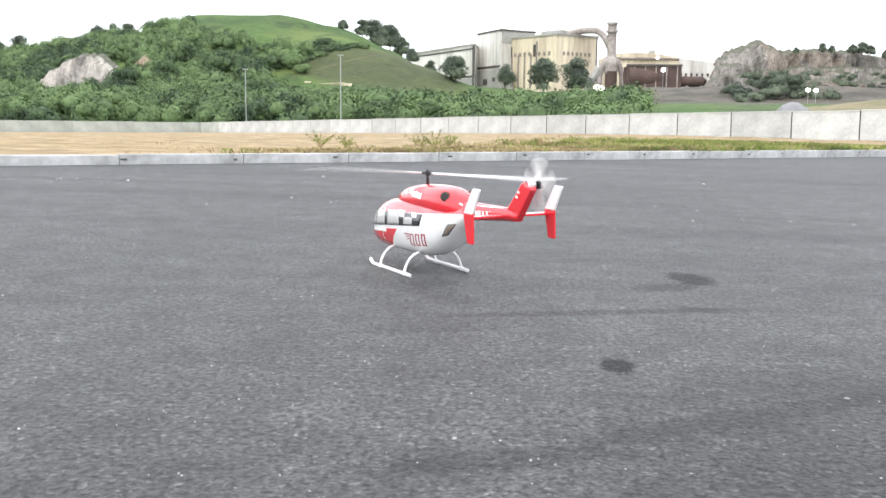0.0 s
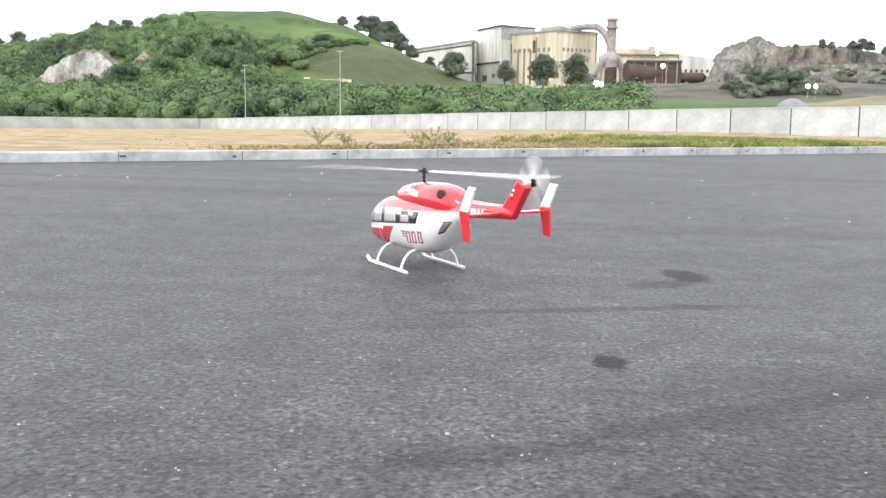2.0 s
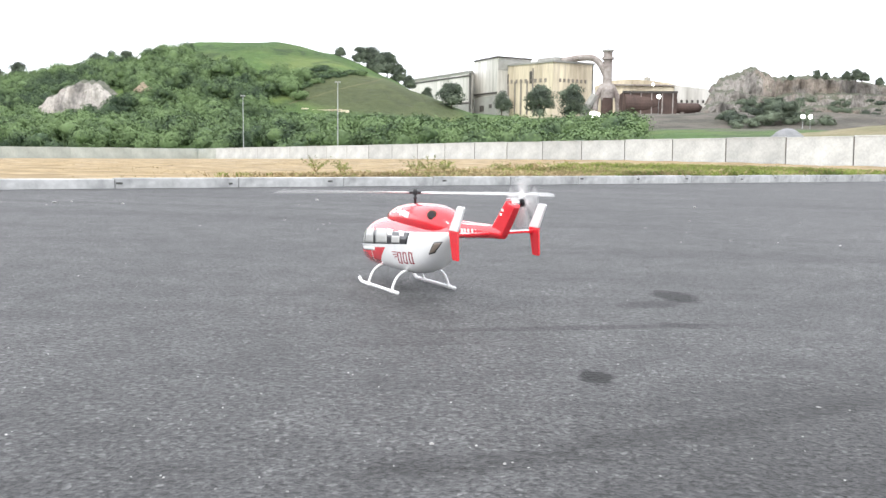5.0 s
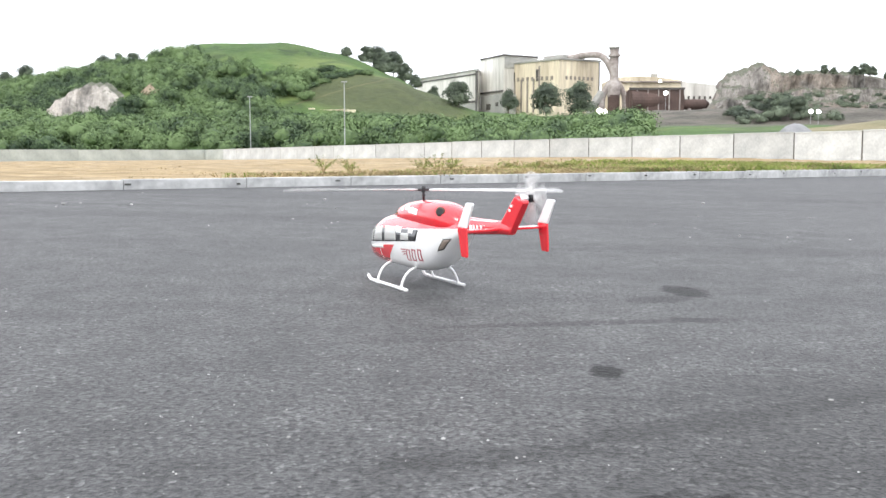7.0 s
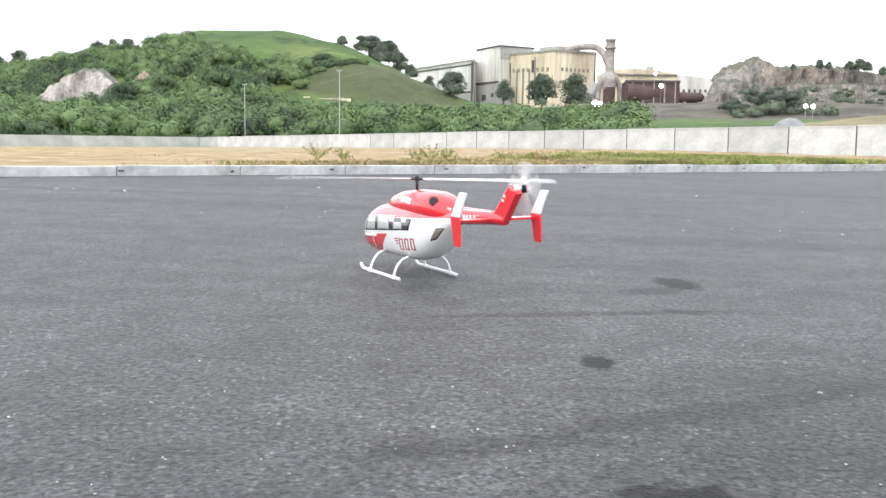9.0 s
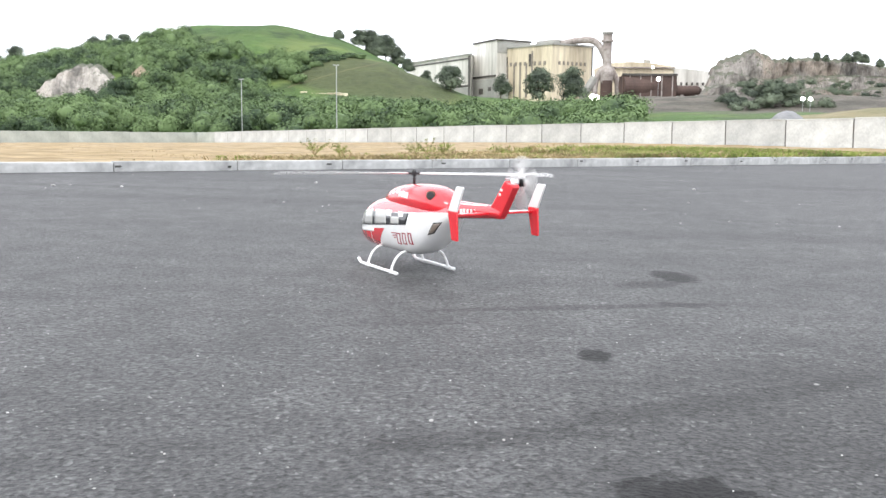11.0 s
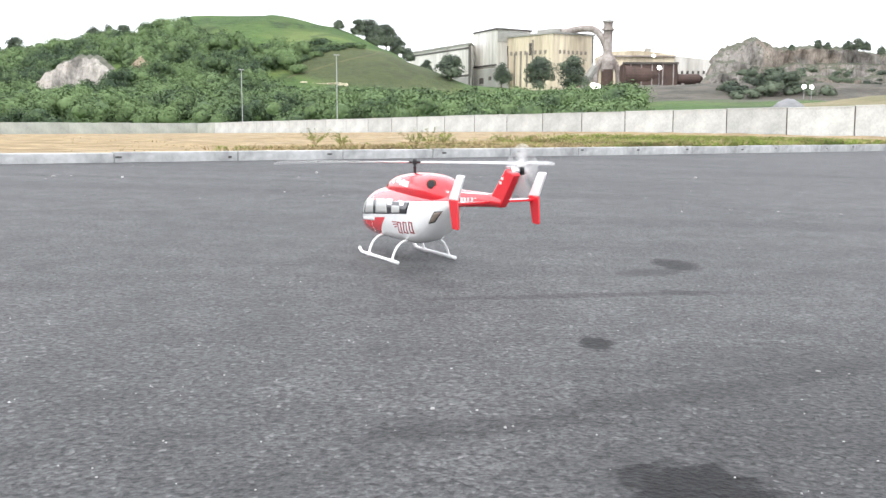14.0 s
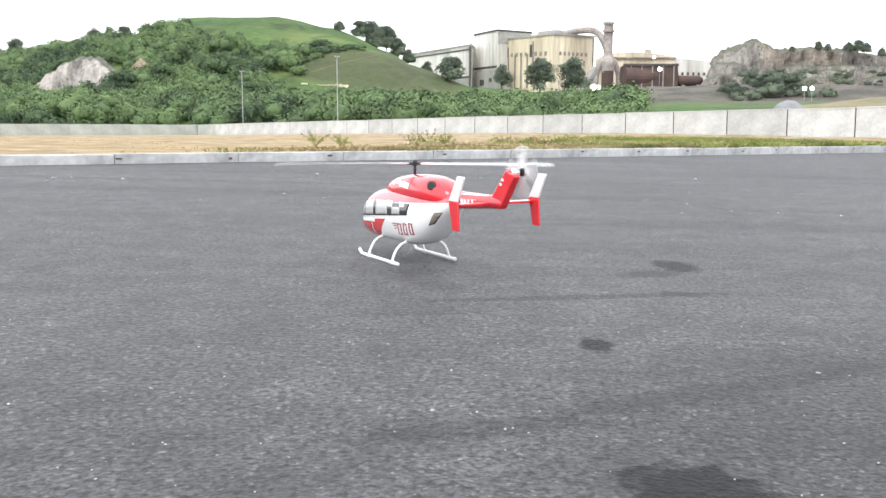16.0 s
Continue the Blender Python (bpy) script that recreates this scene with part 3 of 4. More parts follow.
def build_trees():
    for x, y, base, h, w, s in ((-3.4, 300, 10.6, 8.6, 8.6, 1), (12.9, 315, 10.0, 8.2, 6.0, 2), (24.3, 300, 9.6, 8.8, 9.4, 3), (34.8, 300, 9.6, 9.4, 9.6, 4)):
        make_tree("tree", pose(x, y, land(x, y) - 0.1), h + base - land(x, y), w * 1.2, s, "dark green spreading tree before the works", LEAF_DARK, "trees before the works", 0.2)
    for x, y, h, w, s in ((-38, 352, 7, 8, 11), (-33.5, 356, 10.5, 12, 12), (-28, 354, 11, 12, 13), (-23.5, 352, 8.5, 9, 14), (-45, 350, 4, 6, 15), (-13, 352, 5.5, 6, 16), (-31, 350, 7, 10, 17), (-19.5, 350, 6, 7, 18)):
        make_tree("ridge_tree", pose(x, y, land(x, y) - 0.2), h * 0.82, w * 0.82, s, "dark tree standing on the shoulder of the hill", LEAF_DARK, "trees on the ridge", 0.12)
    for k, (x, w) in enumerate(((-170, 9), (-160, 6), (-139, 7), (-134, 7), (-128, 6), (-178, 7), (-150, 5))):
        make_tree("skyline_tree", pose(x, 362, land(x, 362) - 0.5), w * 1.0, w, 30 + k, "small dark tree on the skyline of the hill", LEAF_DARK, "trees on the skyline", 0.15)
    for k, (x, z, w) in enumerate(((164, 35.0, 4.5), (178, 34.3, 5), (182, 34.2, 6), (186, 33.6, 5.5), (168, 34.6, 4), (152, 34, 3.5), (193, 32, 5))):
        make_tree("cliff_tree", pose(x, 447, z - 2.6), w * 0.85, w, 50 + k, "dark tree clinging to the quarry edge", LEAF_DARK, "trees on the quarry", 0.12)
    rng = random.Random(9)
    clumps = []
    for k in range(64):
        x, y = rng.gauss(99, 6), rng.uniform(290, 318)
        h = 6 * math.exp(-((x - 99) / 8) ** 2) + 0.8
        r = rng.uniform(1.3, 2.6)
        clumps.append(((x, y, land(x, y) + h * rng.uniform(0.1, 0.85)), (r * 1.2, r, r * 0.85)))
    for k in range(26):
        x, y, r = rng.gauss(85, 3), rng.uniform(285, 310), rng.uniform(0.9, 1.8)
        clumps.append(((x, y, land(x, y) + rng.uniform(0.2, 2.2)), (r * 1.2, r, r * 0.8)))
    for k in range(70):
        x, y, r = rng.uniform(115, 215), rng.uniform(410, 424), rng.uniform(0.8, 2.0)
        clumps.append(((x, y, land(x, y) + rng.uniform(0, 8)), (r * 1.6, r, r * 0.8)))
    v, f = leaf_cloud(clumps, 240, 0.31, 5)
    tagged(raw("quarry_scrub", v, f, LEAF_DARK), "dark green scrub below the quarry face", "scrub", kind="stuff")


def rock_sheet(name, mat, x0, x1, y, z0, top, label, deep, nu, nv, lean, benches=()):
    """A weathered rock face whose upper edge follows top(x)."""
    def place(u, v):
        x = lerp(x0, x1, u)
        t = top(x)
        z = lerp(z0, t, v)
        d = rough(x, z * 0.5, 0, 0.10, 5) * deep + abs(rough(x, z * 0.25, 9, 0.22, 4)) * deep * 0.7
        for shelf, back in benches:
            edge = shelf + rough(x, 0, shelf, 0.045, 3) * 2.4
            d += back * ease((z - edge) / 1.1)
        return (x, y + lean * (v ** 0.8) + d + deep * 2 * max(0, v - 0.93) * 14, z + rough(x, z, 4, 0.3, 3) * 0.7)
    return tagged(grid(name, nu, nv, place, mat, False), label, "rock", kind="structure")


def build_rocks():
    quarry = ((109, 14), (113, 19), (117, 25), (120, 31), (125.4, 34.5), (132, 36.5), (137.4, 39.2), (143, 36.4), (149.4, 34), (162, 35), (172, 34.6), (183, 34.2), (198, 31), (225, 29), (275, 25))
    rock_sheet("quarry_face", ROCK, 109, 275, 425, 9, lambda x: table(quarry, x) + rough(x, 0, 0, 0.35, 4) * 1.7, "pale grey limestone quarry face with dark seams", 4.2, 300, 90, 5, ((14.5, 8), (19.0, 8), (24.5, 7)))
    west = ((-123, 11.5), (-120, 14), (-116, 16.8), (-111, 18.6), (-105, 18.0), (-101, 15))
    rock_sheet("rock_face", PALE_ROCK, -123, -101, 270, 4, lambda x: table(west, x) + rough(x, 0, 2, 0.4, 3) * 0.7, "bare pale grey rock face on the wooded hill", 1.7, 70, 40, 5)
    rock_sheet("ochre_scar", OCHRE, -98.6, -92, 276, 7, lambda x: 18.6 - 0.3 * (x + 95) ** 2 + rough(x, 0, 7, 0.4, 3) * 0.6, "ochre earth scar in the wooded hillside", 1.4, 30, 26, 5)
    rock_sheet("bank_scar", OCHRE, -64, -50, 285, 11, lambda x: 17.4 - 0.05 * (x + 57) ** 2 + rough(x, 0, 3, 0.5, 3), "brown earth bank half hidden on the hill", 1.8, 30, 16, 8)

    def heap(u, v):
        a, r = 2 * math.pi * u, v * 3.2
        z = 2.6 * (1 - v ** 2.2) + rough(math.cos(a) * r, math.sin(a) * r, 1, 0.7) * 0.25
        return (51.1 + math.cos(a) * r * 1.05, 150 + math.sin(a) * r, land(50.8, 150) + z - 0.3)
    tagged(grid("stone_heap", 36, 14, heap, GRAVEL), "grey heap of crushed gravel behind the wall", "stone heap")

    def mound(u, v):
        x, y = lerp(50, 130, u), lerp(125, 215, v)
        return (x, y, land(x, y) - 0.6 + 5.5 * ease((x - 52) / 55) * ease((y - 125) / 20) * ease((215 - y) / 40) + rough(x, y, 2, 0.1) * 0.4)
    tagged(grid("earth_mound", 50, 40, mound, SANDY), "broad tan earth mound with thin grass", "earth mound", kind="structure")




# ---- the works ----
def prism(bm, foot, z0, z1, tops=None):
    lo = [bm.verts.new((x, y, z0)) for x, y in foot]
    hi = [bm.verts.new((x, y, (tops or [z1] * len(foot))[k])) for k, (x, y) in enumerate(foot)]
    k = len(foot)
    for i in range(k):
        bm.faces.new((lo[i], lo[(i + 1) % k], hi[(i + 1) % k], hi[i]))
    bm.faces.new(hi)
    bm.faces.new(lo[::-1])
    return bm


def on_face(a, b, s, z, w, h, out=0.25):
    """A slab proud of the wall from a to b, its centre s of the way along, w wide and h high."""
    a, b = Vector(a), Vector(b)
    d = (b - a).normalized()
    n = Vector((d.y, -d.x))
    c = a.lerp(b, s)
    p, q = c - d * w / 2, c + d * w / 2
    return bm_of(prism, [tuple(p + n * out), tuple(q + n * out), tuple(q - n * 0.2), tuple(p - n * 0.2)], z - h / 2, z + h / 2)


def build_works():
    g = "buildings of the works"
    hall = thing("factory_hall", pose(0, 0, 0), "long pale weathered factory hall with a low roof", "factory", g)
    a, b = (-31.7, 578), (4.7, 500)
    part("wall", bm_of(prism, [a, b, (9, 566), (-26, 600)], 6, 38.2), PALE, hall)
    part("roof", bm_of(prism, [(-32.4, 577.4), (5.0, 498.6), (9.2, 567), (-26.4, 602)], 38.2, 39.2), GREYC, hall)
    part("eaves_band", on_face(a, b, 0.5, 36.6, 84, 0.8), OPEN, hall)
    part("lower_band", on_face(a, b, 0.5, 22.4, 84, 1.1), OPEN, hall)
    part("corner_post", on_face(a, b, 0.985, 27, 2.0, 22, 0.5), OPEN, hall)
    part("lower_wall", on_face(a, b, 0.5, 14, 86, 15, 0.3), GREYC, hall)
    tower = thing("factory_tower_block", pose(0, 0, 0), "tall pale stained factory block with a flat roof", "factory", g)
    q0, q1, q2 = (6.2, 520), (17.7, 492), (36, 506)
    part("wall", bm_of(prism, [q0, q1, q2, (24.5, 534)], 6, 45.0), PALE, tower)
    part("roof", bm_of(prism, [(5.8, 520.2), (17.7, 491.2), (36.6, 506), (24.7, 535)], 45.0, 45.9), OPEN, tower)
    part("ledge", on_face(q0, q1, 0.5, 27.3, 30, 0.9, 0.6), OPEN, tower)
    # grey slab paints the shade on the face turned from the light
    part("shaded_side_face", on_face(q1, q2, 0.5, 41.7, 22, 5.8, 0.15), GREYC, tower)
    part("annex", bm_of(prism, [(6.3, 512), (17.6, 486), (24, 490), (12, 518)], 6, 25.5), GREYC, tower)
    part("annex_opening", on_face((6.3, 512), (17.6, 486), 0.35, 19.5, 5, 3, 0.2), OPEN, tower)
    part("annex_opening", on_face((6.3, 512), (17.6, 486), 0.72, 20.5, 3.2, 2, 0.2), OPEN, tower)
    main = thing("factory_main_block", pose(0, 0, 0), "large cream factory block with slots and small windows", "factory", g)
    p0, p1, p2, p3 = (18.0, 503), (44.2, 470), (66, 486), (40, 531)
    part("wall", bm_of(prism, [p0, p1, p2, p3], 6, 41.2), CREAM, main)
    part("roof", bm_of(prism, [(17.4, 503), (44.2, 469.2), (66.9, 486), (40, 532)], 41.2, 42.1), GREYC, main)
    part("roof_unit", bm_of(prism, [(46, 480), (58, 489), (50, 500), (38, 491)], 42.1, 44.6), GREYC, main)
    for k in range(7):
        part("window", on_face(p1, p2, 0.17 + 0.105 * k, 32.6, 1.25, 1.7), GRIME, main)
    for k in range(8):
        part("window", on_face(p0, p1, 0.28 + 0.085 * k, 33.0 - 0.05 * k, 1.6, 1.9), GRIME, main)
    for k, s in enumerate((0.22, 0.34, 0.45, 0.56, 0.66)):
        part("slot", on_face(p0, p1, s, 24.5 if k != 4 else 28, 1.1, 17 if k != 4 else 22), GRIME, main)
    part("dark_slot", on_face(p0, p1, 0.62, 34.5, 1.6, 6), OPEN, main)
    part("dark_slot", on_face(p0, p1, 0.20, 34.5, 1.6, 5), OPEN, main)
    part("corner_stain", on_face(p1, p2, 0.985, 34, 0.7, 14, 0.2), OPEN, main)

    stack = thing("chimney_stack", pose(70.8, 470, 0), "rust-stained steel chimney stack with splayed legs", "chimney", "")
    part("shaft", bm_of(tube, [(0, 0, 26), (0, 0, 47.0)], 2.2, 18), STACK, stack, smooth=False)
    part("rim", bm_of(tube, [(0, 0, 42.6), (0, 0, 43.6)], 3.0, 18), STACK, stack)
    part("rim", bm_of(tube, [(0, 0, 46.4), (0, 0, 47.3)], 2.75, 18), GREYC, stack)
    part("cone", bm_of(tube, [(0, 0, 23), (0, 0, 28), (0, 0, 31.5)], [3.2, 3.4, 2.2], 18), STACK, stack)
    part("base_drum", bm_of(tube, [(0, -0.5, 8), (0, -0.5, 24)], 2.9, 18), RUST, stack)
    for s in (-1, 1):
        part("leg_duct", bm_of(tube, curve([(s * 1.6, 0, 30.5), (s * 4.2, 0, 26), (s * 5.6, 0, 21), (s * 5.6, 0, 8)]), 1.5, 10), STACK, stack)
    part("splay", bm_of(tube, [(-5.5, 0, 25.5), (-11, 0, 17), (-12, 0, 8)], 2.1, 8), GREYC, stack)
    duct = thing("roof_duct", pose(0, 0, 0), "large curved steel duct from the roof to the chimney", "duct", "")
    part("pipe", bm_of(tube, curve([(50, 483, 42.8), (58, 477, 43.9), (64, 473, 43.4), (67.6, 471, 40.0), (70.4, 470, 34)], 8), 1.6, 14), STACK, duct, smooth=True)

    shed = thing("factory_shed", pose(0, 0, 0), "cream factory shed with a gently curved roof", "factory", g)
    bm = bmesh.new()
    prof = [(lerp(75, 110.5, k / 12), 33.0 + 2.4 * math.sin(math.pi * (0.15 + 0.85 * k / 12) ** 1.0) * (1 - 0.35 * k / 12)) for k in range(13)]
    for (xa, za), (xb, zb) in zip(prof, prof[1:]):
        prism(bm, [(xa, 499), (xb, 499), (xb, 545), (xa, 545)], 32, 0, [za, zb, zb, za])
    bmesh.ops.remove_doubles(bm, verts=bm.verts, dist=0.01)
    part("roof", bm, CREAM, shed)
    part("wall", bm_of(prism, [(75, 500), (110, 500), (110, 544), (75, 544)], 6, 32.2), CREAM, shed)
    part("eaves_band", bm_of(prism, [(75, 498.7), (110.4, 498.7), (110.4, 499.6), (75, 499.6)], 31.9, 32.6), STACK, shed)
    part("roof_vent", bm_of(tube, [(98, 510, 35), (98, 510, 37)], 1.8, 10), GREYC, shed)
    annex = thing("factory_annex", pose(0, 0, 0), "pale annex with a row of small windows", "factory", g)
    part("wall", bm_of(prism, [(110.6, 502), (130, 502), (130, 540), (110.6, 540)], 6, 0, [32.6, 30.6, 30.6, 32.6]), PALE, annex)
    for k in range(7):
        part("window", on_face((110.6, 502), (130, 502), 0.06 + 0.145 * k, 24.2, 1.1, 1.5), OPEN, annex)
    part("door", on_face((110.6, 502), (130, 502), 0.95, 20, 1.4, 5), OPEN, annex)
    kiln = thing("rusty_kiln", pose(0, 0, 0), "huge rust-brown horizontal kiln drum", "kiln", "")
    part("drum", bm_of(tube, [(76, 455, 20.8), (101, 459, 20.8)], 5.2, 24), RUST, kiln)
    part("casing", bm_of(prism, [(76, 452.5), (101.2, 452.5), (101.2, 464), (76, 464)], 6, 25.6), RUST, kiln)
    part("top_rail", bm_of(prism, [(75.5, 452), (101.5, 452), (101.5, 453), (75.5, 453)], 25.6, 26.6), OPEN, kiln)
    part("pipe", bm_of(tube, [(100, 458, 18.9), (112.5, 458, 18.9), (114.2, 458, 18.7)], [2.5, 2.5, 1.2], 16), RUST, kiln)
    for k in range(5):
        part("band", bm_of(prism, [(79 + 5 * k, 452.2), (79.5 + 5 * k, 452.2), (79.5 + 5 * k, 453), (79 + 5 * k, 453)], 8, 25.6), STACK, kiln)
    for x in (104, 111):
        part("saddle", bm_of(prism, [(x, 456), (x + 1.5, 456), (x + 1.5, 460), (x, 460)], 8, 17), STACK, kiln)
    low = thing("retaining_wall", pose(0, 0, 0), "low pale masonry wall on the hillside", "wall", "")
    for k in range(9):
        z = land(-50 + 2 * k, 276)
        part("block", bm_of(box, (-50.6 + 1.98 * k, 275.6, z - 2), (-48.75 + 1.98 * k, 276.6, 10.7 + random.uniform(-0.4, 0.2)), 0.05), CREAM, low)


GLOW = bpy.data.materials.new("glowing_white_disc")
GLOW.use_nodes = True
GLOW.node_tree.nodes["Principled BSDF"].inputs["Emission Color"].default_value = (1, 0.97, 0.9, 1)
GLOW.node_tree.nodes["Principled BSDF"].inputs["Emission Strength"].default_value = 6.0


def build_lamps():
    for x, y, z0, top in ((-43.9, 190, -2.6, 10.3), (-21.6, 165, -2.0, 11.6)):
        p = thing("light_pole", pose(x, y, z0 - 0.3), "tall thin pale steel light pole behind the wall", "light pole", "light poles")
        part("shaft", bm_of(tube, [(0, 0, 0), (0, 0, top - z0)], [0.10, 0.07], 10), STEEL, p)
        part("bracket", bm_of(tube, [(-0.45, 0, top - z0), (0.45, 0, top - z0)], 0.06, 8), STEEL, p)
        part("lamp_head", bm_of(box, (-0.5, -0.18, top - z0), (-0.1, 0.18, top - z0 + 0.16), 0.04), STEEL, p)
        part("lamp_head", bm_of(box, (0.1, -0.18, top - z0), (0.5, 0.18, top - z0 + 0.16), 0.04), STEEL, p)
    # the first two stand for a white blob before the stack; lamp and glow are added
    for x, y, z, r in ((41.0, 300, 10.6, 0.95), (42.4, 300, 10.4, 0.8), (91.9, 449, 23.9, 1.0), (94.8, 478, 31.2, 0.75), (99.4, 280, 9.9, 0.6), (101.6, 280, 9.8, 0.6)):
        p = thing("floodlight", pose(x, y, 0), "glowing white disc on a steel post", "floodlight", "floodlights of the works")
        part("post", bm_of(tube, [(0, 0, land(x, y) - 1), (0, 0, z)], 0.07, 6), STEEL, p)
        part("housing", bm_of(tube, [(0, 0.1, z), (0, 0.9, z)], [r * 1.05, r * 0.4], 14), STEEL, p)
        part("lens", bm_of(tube, [(0, -0.25, z), (0, -0.1, z), (0, 0.1, z)], [r * 0.7, r, r], 16), GLOW, p)


def build_verge_plants():
    rng = random.Random(4)
    verts, faces, dv, df = [], [], [], []

    def tuft(v, f, base, h, blades, spread):
        for _ in range(blades):
            a, n0 = rng.uniform(0, 6.283), len(v)
            r, lean, w = rng.uniform(0, spread), rng.uniform(0.3, 1.2) * h, 0.010 + 0.02 * h
            o = base + Vector((math.cos(a * 1.7) * r, math.sin(a * 1.7) * r, 0))
            d = Vector((math.cos(a), math.sin(a), 0))
            s = Vector((-d.y, d.x, 0)) * w
            hh = h * rng.uniform(0.5, 1.1)
            v += [o - s, o + s, o + d * lean * 0.4 + s * 0.8 + Vector((0, 0, hh * 0.65)), o + d * lean + Vector((0, 0, hh))]
            f.append((n0, n0 + 1, n0 + 2, n0 + 3))

    def put(x, back):
        p = LEVEL @ Vector((x - 0.65 * back, kerb_y(x) + 0.3 + 0.75 * back, kerb_top(x) - 0.03))
        p.z -= 0.006 * back
        return p
    for _ in range(11000):
        x = rng.uniform(-5, 15.8 + rng.uniform(0, 0.9))
        keep = ease((x + 5) / 5)
        back = abs(rng.gauss(0, 1)) * (1.1 + 0.22 * max(0, x)) * (0.5 + 0.5 * keep)
        if rng.random() > keep or noise.noise((x * 0.35, back * 0.6, 3)) < -0.22 - 0.02 * max(0, x):
            continue
        green = rng.random() < 0.15 + 0.65 * ease((x - 2) / 7)
        tuft(*((verts, faces) if green else (dv, df)), put(x, back), rng.uniform(0.03, 0.13) + 0.10 * ease((x - 3) / 6), 9, 0.3)
    for _ in range(500):
        x, back = rng.uniform(-22, 26), abs(rng.gauss(0, 5))
        if noise.noise((x * 0.4, back * 0.25, 7)) > 0.02:
            tuft(dv, df, put(x, back), rng.uniform(0.02, 0.05), 7, 0.6)
    tagged(raw("verge_grass", verts, faces, GRASS), "uneven green grass strip along the kerb", "grass", kind="stuff")
    tagged(raw("dry_verge_grass", dv, df, STRAW), "dry straw-coloured grass on the sandy verge", "grass", kind="stuff")
    for k, (x, back, h) in enumerate(((-0.85, 4.5, 0.40), (-0.4, 4.2, 0.30), (1.55, 4.3, 0.36), (1.95, 4.4, 0.44), (2.3, 4.2, 0.30), (4.0, 4.2, 0.28))):
        w = thing("weed", Matrix.Translation(put(x, back)), "straggly green weed on the sandy verge", "weed", "weeds on the verge")
        bm = bmesh.new()
        tips = []
        for j in range(16):
            a = j * 2.4
            tip = Vector((math.cos(a) * h * rng.uniform(0.3, 1.3), math.sin(a) * h * rng.uniform(0.3, 1.3), h * rng.uniform(0.25, 1.0)))
            tube(bm, [(0, 0, -0.05), tip * 0.5 + Vector((0, 0, 0.06)), tip], [0.008, 0.006, 0.003], 4)
            tips += [(tip, (0.05, 0.05, 0.07)), (tip * 0.75, (0.05, 0.05, 0.05)), (tip * 0.5, (0.06, 0.06, 0.05))]
        part("stem", bm, STRAW, w)
        v, f = leaf_cloud(tips, 9, 0.02, k, 0)
        raw("foliage", v, f, GRASS, w)


def build_pebbles():
    rng = random.Random(12)
    bm = bmesh.new()
    bmesh.ops.create_icosphere(bm, subdivisions=1, radius=1)
    shape = [v.co.copy() for v in bm.verts]
    tris = [tuple(v.index for v in f.verts) for f in bm.faces]
    bm.free()
    verts, faces = [], []
    spots = [(0.203, 2.714, 0.007), (-0.019, 2.883, 0.007), (-0.506, 2.866, 0.006), (-5.394, 12.78, 0.03), (4.026, 15.57, 0.034), (-4.5, 12.9, 0.022), (1.42, 3.45, 0.009), (2.4, 9.7, 0.012), (-2.1, 14.8, 0.03), (3.2, 12.6, 0.016)]
    for _ in range(520):
        y = rng.uniform(1.7, 11)
        spots.append((rng.uniform(-0.52, 0.52) * y, y, rng.uniform(0.0015, 0.0045)))
    for _ in range(60):
        y = rng.uniform(9, 19)
        spots.append((rng.uniform(-0.5, 0.5) * y, y, rng.uniform(0.006, 0.014)))
    for x, y, r in spots:
        n0, sq = len(verts), (rng.uniform(0.7, 1.3), rng.uniform(0.7, 1.3), rng.uniform(0.4, 0.8))
        verts += [(x + v.x * r * sq[0], y + v.y * r * sq[1], r * 0.3 + v.z * r * sq[2]) for v in shape]
        faces += [tuple(n0 + k for k in t) for t in tris]
    o = raw("loose_pebbles", verts, faces, surface("pale_pebble", (0.22, 0.22, 0.21), (0.5, 0.49, 0.48), 3, 40, 0.8, island=0.35))
    o.matrix_basis = LEVEL
    tagged(o, "small pale stones scattered over the asphalt", "pebbles", kind="stuff")


build_woods()
build_trees()
build_rocks()
build_works()
build_lamps()
build_verge_plants()

# the land lies turned half a degree against the tarmac
TURN = Matrix.Rotation(radians(-0.505), 4, "Z")
for ob in list(scene.collection.objects):
    if ob.parent is None and ob.name not in ("camera", "sun", "tarmac"):
        ob.matrix_basis = TURN @ ob.matrix_basis
build_pebbles()


# ---- the model helicopter ----
HELI = LEVEL @ pose(-0.116, 5.904, 0.003, 0, -1.2, 30.5)
HUB = (0, 0.172, 0.626)
TAIL_HUB = (0.064, -0.945, 0.634)
HULL = ((0.805, 0.012, 0.205, 0.245), (0.792, 0.055, 0.175, 0.275), (0.760, 0.095, 0.148, 0.315), (0.70, 0.125, 0.128, 0.365), (0.62, 0.145, 0.116, 0.410),
        (0.52, 0.154, 0.111, 0.442), (0.36, 0.157, 0.110, 0.462), (0.15, 0.157, 0.112, 0.470), (0.02, 0.155, 0.121, 0.472), (-0.08, 0.147, 0.152, 0.472),
        (-0.16, 0.132, 0.198, 0.471), (-0.24, 0.111, 0.258, 0.468), (-0.31, 0.086, 0.322, 0.465), (-0.365, 0.058, 0.372, 0.460), (-0.395, 0.030, 0.402, 0.452))
